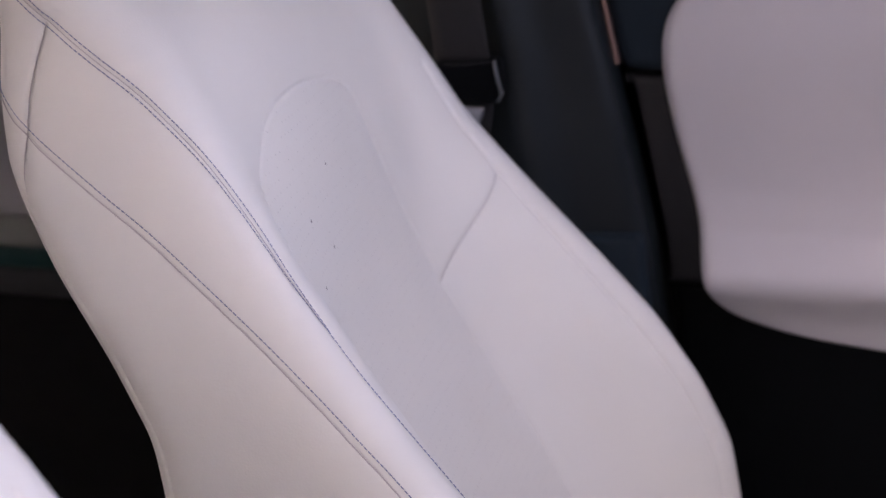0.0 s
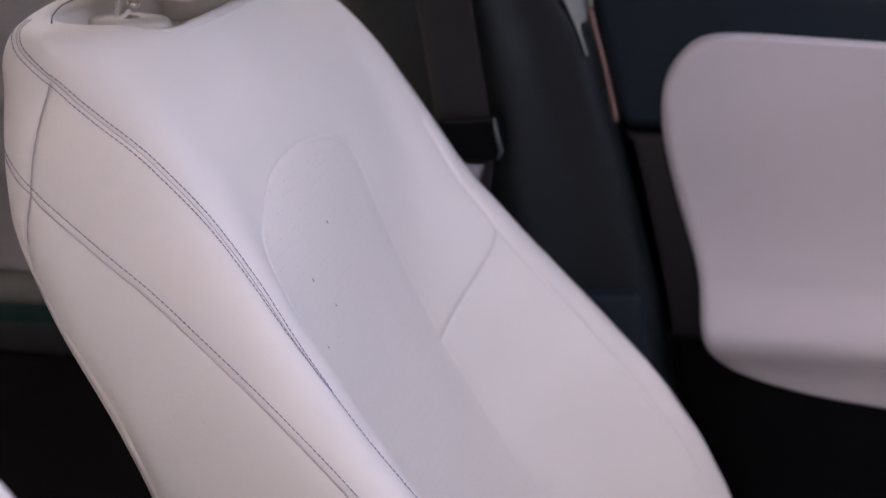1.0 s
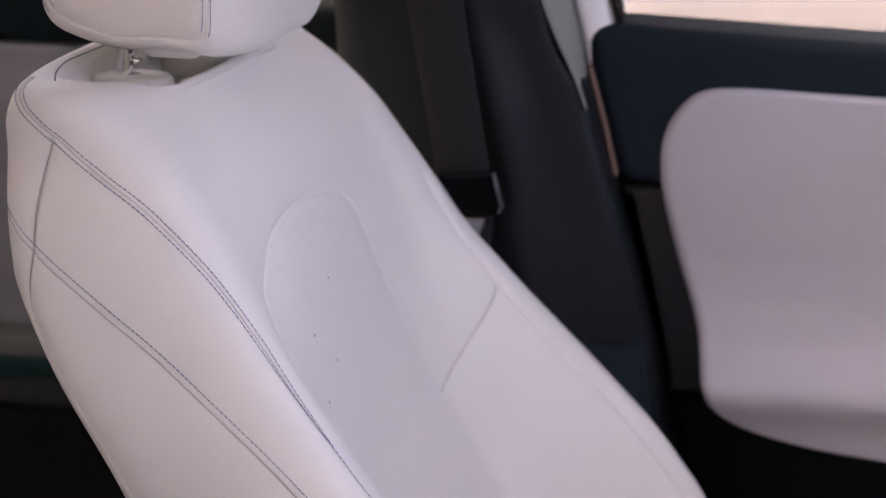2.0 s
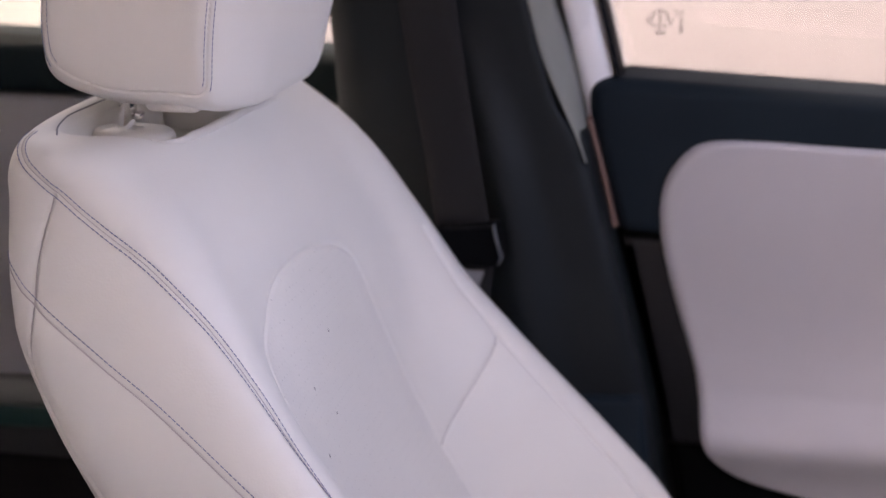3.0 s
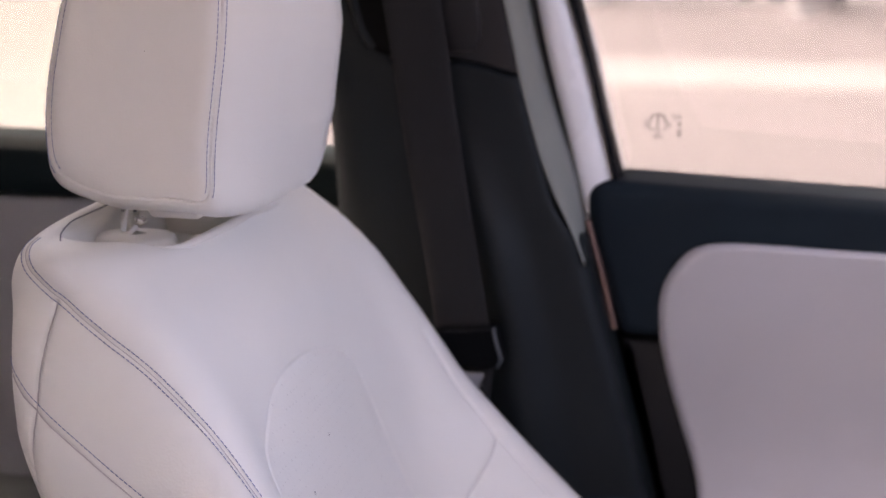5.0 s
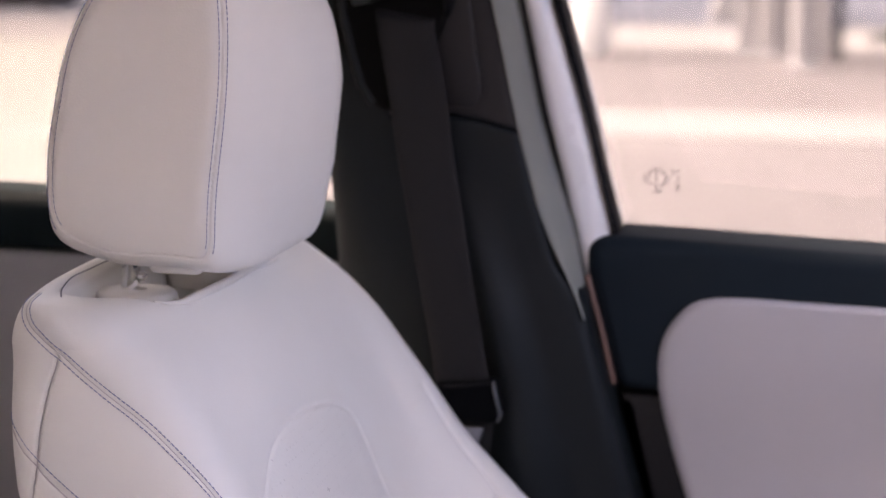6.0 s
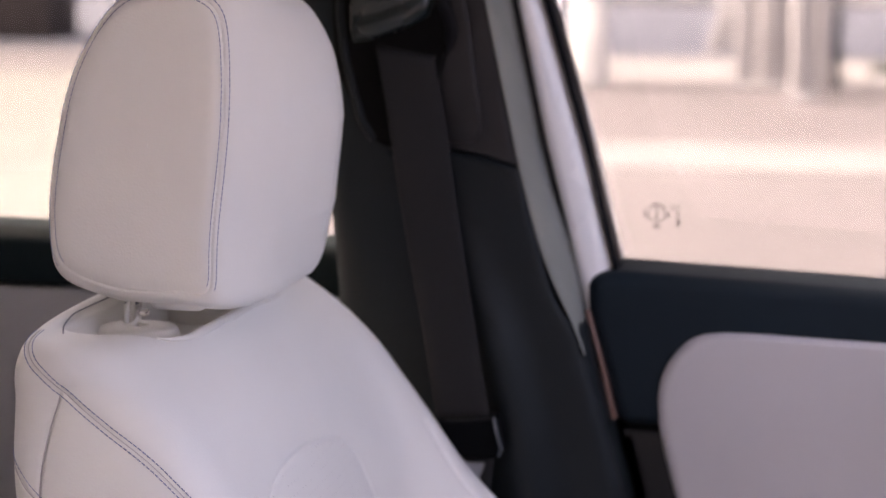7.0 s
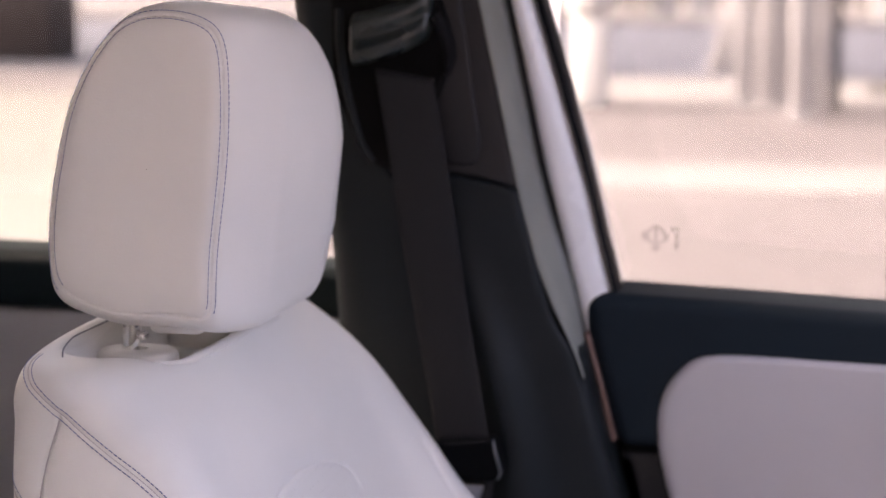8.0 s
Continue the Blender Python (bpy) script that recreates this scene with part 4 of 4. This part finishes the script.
def build_backrest(seat):
    z, u = back_grid()
    p = back_surface(z, u)
    n = grid_normals(p)
    flat, flat_n = p.reshape(-1, 3), n.reshape(-1, 3)

    def on_surface(seam, count=500):
        zu = spline(seam, count)
        i, j = np.interp(zu[:, 0], z, np.arange(len(z))), np.interp(zu[:, 1], u, np.arange(len(u)))
        i0, j0 = np.minimum(i.astype(int), len(z) - 2), np.minimum(j.astype(int), len(u) - 2)
        fi, fj = (i - i0)[:, None], (j - j0)[:, None]
        return (p[i0, j0] * (1 - fi) + p[i0 + 1, j0] * fi) * (1 - fj) + (p[i0, j0 + 1] * (1 - fi) + p[i0 + 1, j0 + 1] * fi) * fj

    lines = {k: on_surface(s) for k, s in dict(ridge=SEAM_RIDGE, side=SEAM_SIDE, tuck=SEAM_TUCK, rear=SEAM_REAR, far=SEAM_FAR, cross=SEAM_CROSS, insert=SEAM_INSERT).items()}
    push = np.zeros(len(flat))
    for k, deep, wide, puff, broad in (("ridge", 0.0006, 0.0008, 0.0004, 0.008), ("side", 0.0008, 0.0009, 0.0004, 0.008), ("tuck", 0.0020, 0.0014, 0.0012, 0.007), ("rear", 0.0022, 0.0014, 0.0006, 0.008),
                                       ("far", 0.0022, 0.0016, 0.0008, 0.010), ("cross", 0.0016, 0.0013, 0.0010, 0.007), ("insert", 0.0017, 0.0013, 0.0024, 0.016)):
        d = seam_distance(flat, resample(lines[k], 0.0015))
        push -= deep * np.exp(-(d / wide) ** 2) + puff * np.exp(-(d / broad) ** 2)
    moved = flat + flat_n * push[:, None]
    columns = len(u)
    zc, uc = (z[:-1] + z[1:]) / 2, np.append((u[:-1] + u[1:]) / 2, (u[-1] + BACK_N) / 2)

    def edge_of(seam):
        zu = spline(seam, 800)
        order = np.argsort(zu[:, 0])
        return np.interp(zc, zu[order, 0], zu[order, 1])

    ridge_u, side_u, far_u = edge_of(SEAM_RIDGE), edge_of(SEAM_SIDE), edge_of(SEAM_FAR)
    top = max(range(len(SEAM_INSERT)), key=lambda k: SEAM_INSERT[k][0])
    insert_low, insert_high = edge_of(SEAM_INSERT[:top + 1]), edge_of(SEAM_INSERT[top:])
    zz, uu = np.meshgrid(zc, uc, indexing="ij")
    kind = np.zeros(zz.shape, int)                                             # 0: centre cover
    kind[(uu < ridge_u[:, None]) & (uu > 2.0) & (zz < 1.0765)] = 1               # bolster
    kind[(uu < side_u[:, None]) & (uu > 2.0) & (zz < 1.003)] = 2               # side panel
    kind[(uu > far_u[:, None]) & (uu < 22.0) & (zz < 0.94)] = 3                # bolster by the door
    kind[(uu > insert_low[:, None]) & (uu < insert_high[:, None]) & (zz < 0.979)] = 4
    kind[((uu < 2.0) | (uu > 22.0)) & (zz < 1.0)] = 5                          # back shell
    faces = np.array(grid_faces(len(z), columns))
    kind = kind.reshape(-1)
    shade = grid_normals(moved.reshape(p.shape)).reshape(-1, 3)
    backrest = None
    for k, name, mat, label in ((0, "backrest", LEATHER, ""), (1, "bolster", LEATHER, ""), (2, "side_panel", LEATHER, "smooth pale leather side panel"), (3, "bolster", LEATHER, ""),
                                (4, "insert_panel", LEATHER_HOLES, "finely perforated leather insert"), (5, "back_shell", BACK_PLASTIC, "grey plastic back shell")):
        mine = faces[kind == k]
        used, inverse = np.unique(mine, return_inverse=True)
        ob = mesh_object(name, moved[used], inverse.reshape(-1, 4), mat, backrest or seat, label, origin=SEAT_BASE, normals=shade[used])
        backrest = backrest or ob
    at = nearest_on(flat, flat_n, push)

    def surface_at(places):
        normal, off = at(places)
        return normal, off

    stitched = {k: resample(lines[k], 0.001) for k in ("ridge", "side")}
    stitch_row(stitched["ridge"][stitched["ridge"][:, 2] > 0.874], surface_at, 0.0025, "stitching", backrest, SEAT_BASE, meet=0.872)
    stitch_row(stitched["ridge"], surface_at, -0.0025, "stitching", backrest, SEAT_BASE, meet=0.872)
    stitch_row(stitched["side"], surface_at, 0.0045, "stitching", backrest, SEAT_BASE)
    # thin dark tubes that stand in for the shade in the seams' grooves
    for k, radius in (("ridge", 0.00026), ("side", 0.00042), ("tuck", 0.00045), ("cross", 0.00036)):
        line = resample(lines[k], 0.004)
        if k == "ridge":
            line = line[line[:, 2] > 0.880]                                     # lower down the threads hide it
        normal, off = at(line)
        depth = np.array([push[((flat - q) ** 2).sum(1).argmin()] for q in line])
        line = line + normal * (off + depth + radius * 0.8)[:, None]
        part("seam_line", tube([tuple(q) for q in line], radius, 6), SEAM_SHADE, backrest, "dark line for the shade in the seam", origin=SEAT_BASE)
    # the bead round the front of the sunk place under the headrest
    bead = []
    cap = np.nonzero(flat[:, 2] > 1.045)[0]
    for v in np.linspace(-0.112, 0.098, 60):
        x = float(pit_front(v)) + 0.0014 + float(np.interp(v, [q[0] for q in LIP_LEAVES], [q[1] for q in LIP_LEAVES]))
        k = cap[np.argmin((flat[cap, 0] - x - 0.003) ** 2 + (flat[cap, 1] - SEAT_Y - v) ** 2)]
        bead.append((x, SEAT_Y + v, moved[k, 2]))
    bead = np.array(bead)
    for _ in range(6):
        bead[1:-1, 2] = (bead[:-2, 2] + 2 * bead[1:-1, 2] + bead[2:, 2]) / 4
    part("piping", tube([(x, y, z + 0.0018 - 0.0012 * max(0, 1 - k / 10)) for k, (x, y, z) in enumerate(bead)], [0.0034 * min(1, 0.25 + min(k, 59 - k) / 14) for k in range(60)], 8), WHITE_PLASTIC, backrest, "pale piping round the headrest socket", origin=SEAT_BASE)
    rim = spline([(-0.4096, -0.140, 1.0695), (-0.4159, -0.123, 1.0705), (-0.4187, -0.107, 1.0718), (-0.4203, -0.093, 1.0723), (-0.4205, -0.070, 1.0720), (-0.4200, -0.030, 1.0715)], 40)
    rim = rim + np.array((0, SEAT_Y, 0))
    normal, off = at(rim)
    rim = rim + normal * off[:, None]
    part("seam_line", tube([tuple(q) for q in rim], 0.0005, 6), SOCKET_SEAM, backrest, "dark blue-grey seam along the socket's rim", origin=SEAT_BASE)
    # a few punched holes that show singly
    for hole_z, hole_u in HOLES:
        q = on_surface(((hole_z, hole_u), (hole_z - 0.0022, hole_u)), 4)
        part("hole", tube([tuple(a) for a in q], [0.0002, 0.0004, 0.0004, 0.0002], 6), HOLE_DARK, backrest, "", origin=SEAT_BASE)
    return backrest


# the headrest's outline seen from the side, as x and z
HEAD_OUTLINE = ((-0.3790, 1.0745), (-0.3894, 1.0766), (-0.4184, 1.0844), (-0.4255, 1.0961), (-0.4258, 1.1407), (-0.4178, 1.1884), (-0.4075, 1.2294), (-0.3778, 1.2752), (-0.3464, 1.2823),
                (-0.3161, 1.2745), (-0.3115, 1.2535), (-0.3116, 1.2073), (-0.3159, 1.1615), (-0.3202, 1.1263), (-0.3215, 1.0960), (-0.3215, 1.0770), (-0.3390, 1.0755))
HEAD_HALF, HEAD_POWER, HEAD_MID = 0.1245, 14.0, (-0.356, 1.182)
HEAD_ARC = 0.135


def head_surface(a, u):
    """Points of the headrest: a from -1 to 1 across, u round the outline."""
    ring = closed_spline(np.array(HEAD_OUTLINE)[None], u)[0]
    s, c = np.sin(a * np.pi / 2), np.cos(a * np.pi / 2)
    across = HEAD_HALF * np.sign(s) * np.abs(s) ** (2 / HEAD_POWER)
    scale = np.abs(c) ** (2 / HEAD_POWER)
    x = HEAD_MID[0] + (ring[None, :, 0] - HEAD_MID[0]) * scale[:, None]
    z = HEAD_MID[1] + (ring[None, :, 1] - HEAD_MID[1]) * scale[:, None]
    front = np.clip((x - HEAD_MID[0]) / 0.055, 0, 1)
    v = across[:, None] + 0 * x
    height = np.clip((z - 1.085) / 0.19, 0, 1)
    x = x + 0.022 * front * (1 - (v / HEAD_ARC) ** 2) - 0.004 * (1 - front) * (v / HEAD_ARC) ** 2
    x = x + front * np.clip((v / HEAD_ARC + 0.85) / 0.9, 0, 1) ** 1.5 * (1 - np.clip(v / HEAD_ARC, 0, 1) ** 6) * np.interp(height, (0, 0.2, 0.5, 0.8, 1), (0.011, 0.021, 0.0165, 0.0015, -0.0145))
    # the lower edge rises towards the sides, the top falls away towards the door
    low = np.clip((HEAD_MID[1] - z) / 0.09, 0, 1)
    z = z + 0.0155 * low * np.abs(v / HEAD_ARC) ** 3 - 0.004 * low
    z = z + 0.0045 * low / (1 + np.exp((x + 0.336) / 0.005))
    far = np.clip(v / HEAD_ARC, 0, 1)
    z = z - np.clip((z - HEAD_MID[1]) / 0.09, 0, 1) * (0.010 * np.clip(v / HEAD_ARC + 0.6, 0, 1.6) + 0.030 * np.clip((far - 0.35) / 0.65, 0, 1) ** 2 * np.clip((x + 0.37) / 0.05, 0, 1))
    return np.stack([x, SEAT_Y + v, z], -1)


HEAD_SEAM = ((0, 0.94), (1.5, 0.93), (2.5, 0.905), (5.0, 0.905), (7.0, 0.935), (17, 0.94))   # how large the seam's ring is beside the full outline


def build_headrest(seat):
    size = np.concatenate([np.linspace(0.004, 0.86, 60, False), np.linspace(0.86, 0.999, 70)])
    side_turn = np.arccos(size ** (HEAD_POWER / 2)) / (np.pi / 2)
    turn = np.concatenate([-side_turn, np.linspace(-side_turn[-1], side_turn[-1], 90)[1:-1], side_turn[::-1]])
    u = np.linspace(0, len(HEAD_OUTLINE), 460, False)
    p = head_surface(turn, u)
    n = grid_normals(p)
    flat, flat_n = p.reshape(-1, 3), n.reshape(-1, 3)
    def seam_turn(places):
        return np.arccos(np.interp(places, [q[0] for q in HEAD_SEAM], [q[1] for q in HEAD_SEAM]) ** (HEAD_POWER / 2)) / (np.pi / 2)

    push, rings = np.zeros(len(flat)), []
    round_u = np.linspace(0, len(HEAD_OUTLINE), 700)
    for side in (-1, 1):
        ring = np.array([head_surface(np.array([side * t]), np.array([q]))[0, 0] for t, q in zip(seam_turn(round_u), round_u)])
        rings.append(ring)
        d = seam_distance(flat, resample(ring, 0.0015))
        push -= 0.0017 * np.exp(-(d / 0.0009) ** 2) + 0.0007 * np.exp(-(d / 0.006) ** 2)
    moved = flat + flat_n * push[:, None]
    faces = np.array(grid_faces(len(turn), len(u)))
    tc = np.repeat((turn[:-1] + turn[1:]) / 2, len(u))
    limit = np.tile(seam_turn(u + u[1] / 2), len(turn) - 1)
    shade = grid_normals(moved.reshape(p.shape)).reshape(-1, 3)
    headrest = None
    for name, chosen, label in (("headrest", np.abs(tc) <= limit, "pale leather headrest with blue double stitching"), ("side_panel", tc < -limit, ""), ("side_panel", tc > limit, "")):
        mine = faces[chosen]
        used, inverse = np.unique(mine, return_inverse=True)
        ob = mesh_object(name, moved[used], inverse.reshape(-1, 4), LEATHER, headrest or seat, label, origin=SEAT_BASE, normals=shade[used])
        headrest = headrest or ob
    at = nearest_on(flat, flat_n, push)
    for ring in rings:
        start = int(len(ring) * 2.2 / len(HEAD_OUTLINE))
        line = ring[start:int(len(ring) * 15.0 / len(HEAD_OUTLINE))]                # the lower edge has none
        stitch_row(line, at, 0.0030, "stitching", headrest, SEAT_BASE)
        stitch_row(line, at, -0.0030, "stitching", headrest, SEAT_BASE)
    pad = box(bmesh.new(), (0.036, 0.200, 0.012), (-0.354, SEAT_Y + 0.004, 1.0822), 0.0058, 5)
    part("underside_pad", pad, LEATHER, headrest, "pale leather roll under the headrest", origin=SEAT_BASE)
    # posts and their collars
    for v in (-0.066, 0.066):
        y = SEAT_Y + v
        post = part("headrest_post", tube([(-0.394, y, 1.030), (-0.3935, y, 1.060), (-0.392, y, 1.080), (-0.388, y, 1.105), (-0.380, y, 1.125)], 0.0058, 20), CHROME, headrest, "bright chrome post", origin=SEAT_BASE)
        bm = bmesh.new()
        rings_c = []
        for r, h in ((0.99, -0.020), (1.0, 0.003), (0.97, 0.0060), (0.90, 0.0078), (0.40, 0.0086), (0.27, 0.0086), (0.26, 0.004)):
            rings_c.append([bm.verts.new((-0.389 + 0.0265 * r * math.cos(t), y + 0.021 * r * math.sin(t), 1.0522 + h)) for t in (2 * math.pi * k / 40 for k in range(40))])
        for lower, upper in zip(rings_c, rings_c[1:]):
            for k in range(40):
                bm.faces.new((lower[k], lower[(k + 1) % 40], upper[(k + 1) % 40], upper[k]))
        bm.faces.new(rings_c[0][::-1])
        bm.faces.new(rings_c[-1])
        part("post_collar", bm, WHITE_PLASTIC, headrest, "off-white plastic collar round the post", origin=SEAT_BASE)
        bm = box(bmesh.new(), (0.005, 0.008, 0.005), (-0.3845, y - 0.001, 1.0690), 0.0018)
        part("release_button", bm, CHROME, headrest, "small chrome release button", origin=SEAT_BASE)
    return headrest


def build_cushion(seat):
    """The seat cushion in front of the backrest, with raised sides, and the runners on the floor."""
    xs, ys = np.linspace(-0.20, 0.34, 36), np.linspace(-1, 1, 44)
    top = []
    for x in xs:
        f = (x + 0.20) / 0.54
        edge = min(1.0, (1 - f) / 0.14 + 1e-3) ** 0.5
        row = []
        for v in ys:
            side = np.exp(-((abs(v) - 0.84) / 0.16) ** 2)
            fall = (1 - abs(v) ** 14)
            row.append((x, SEAT_Y + 0.25 * v, 0.32 + (0.14 + 0.05 * side * (1 - 0.4 * f) + 0.02 * f) * edge * (0.35 + 0.65 * fall)))
        top.append(row)
    top = np.array(top)
    under = top.copy()
    under[..., 2] = 0.315
    rows, columns = top.shape[:2]
    verts = np.concatenate([top.reshape(-1, 3), under.reshape(-1, 3)])
    faces = grid_faces(rows, columns, False) + [tuple(rows * columns + k for k in f[::-1]) for f in grid_faces(rows, columns, False)]
    rim = [(0, j) for j in range(columns)] + [(i, columns - 1) for i in range(1, rows)] + [(rows - 1, j) for j in range(columns - 2, -1, -1)] + [(i, 0) for i in range(rows - 2, 0, -1)]
    ids = [i * columns + j for i, j in rim]
    for a, b in zip(ids, ids[1:] + ids[:1]):
        faces.append((b, a, a + rows * columns, b + rows * columns))
    mesh_object("seat_cushion", verts, faces, LEATHER, seat, "pale leather seat cushion", origin=SEAT_BASE)
    for v in (-0.2, 0.2):
        part("seat_runner", box(bmesh.new(), (0.50, 0.045, 0.075), (0.05, SEAT_Y + v, 0.280), 0.006), BLACK_PLASTIC, seat, "black steel seat runner", origin=SEAT_BASE)
    bm = box(bmesh.new(), (0.10, 0.44, 0.20), (-0.21, SEAT_Y, 0.40), 0.02)
    part("hinge_cover", bm, BLACK_PLASTIC, seat, "dark hinge cover", origin=SEAT_BASE)


def build_seat():
    seat = thing("front_seat", "pale lilac-white leather car seat with blue stitching and headrest", "car seat", SEAT_BASE, "front seats")
    build_backrest(seat)
    build_headrest(seat)
    build_cushion(seat)
    return seat


passenger_seat = build_seat()
driver_seat = copy_thing(passenger_seat, pose(SEAT_BASE[0], SEAT_BASE[1] - 0.752, SEAT_BASE[2]))
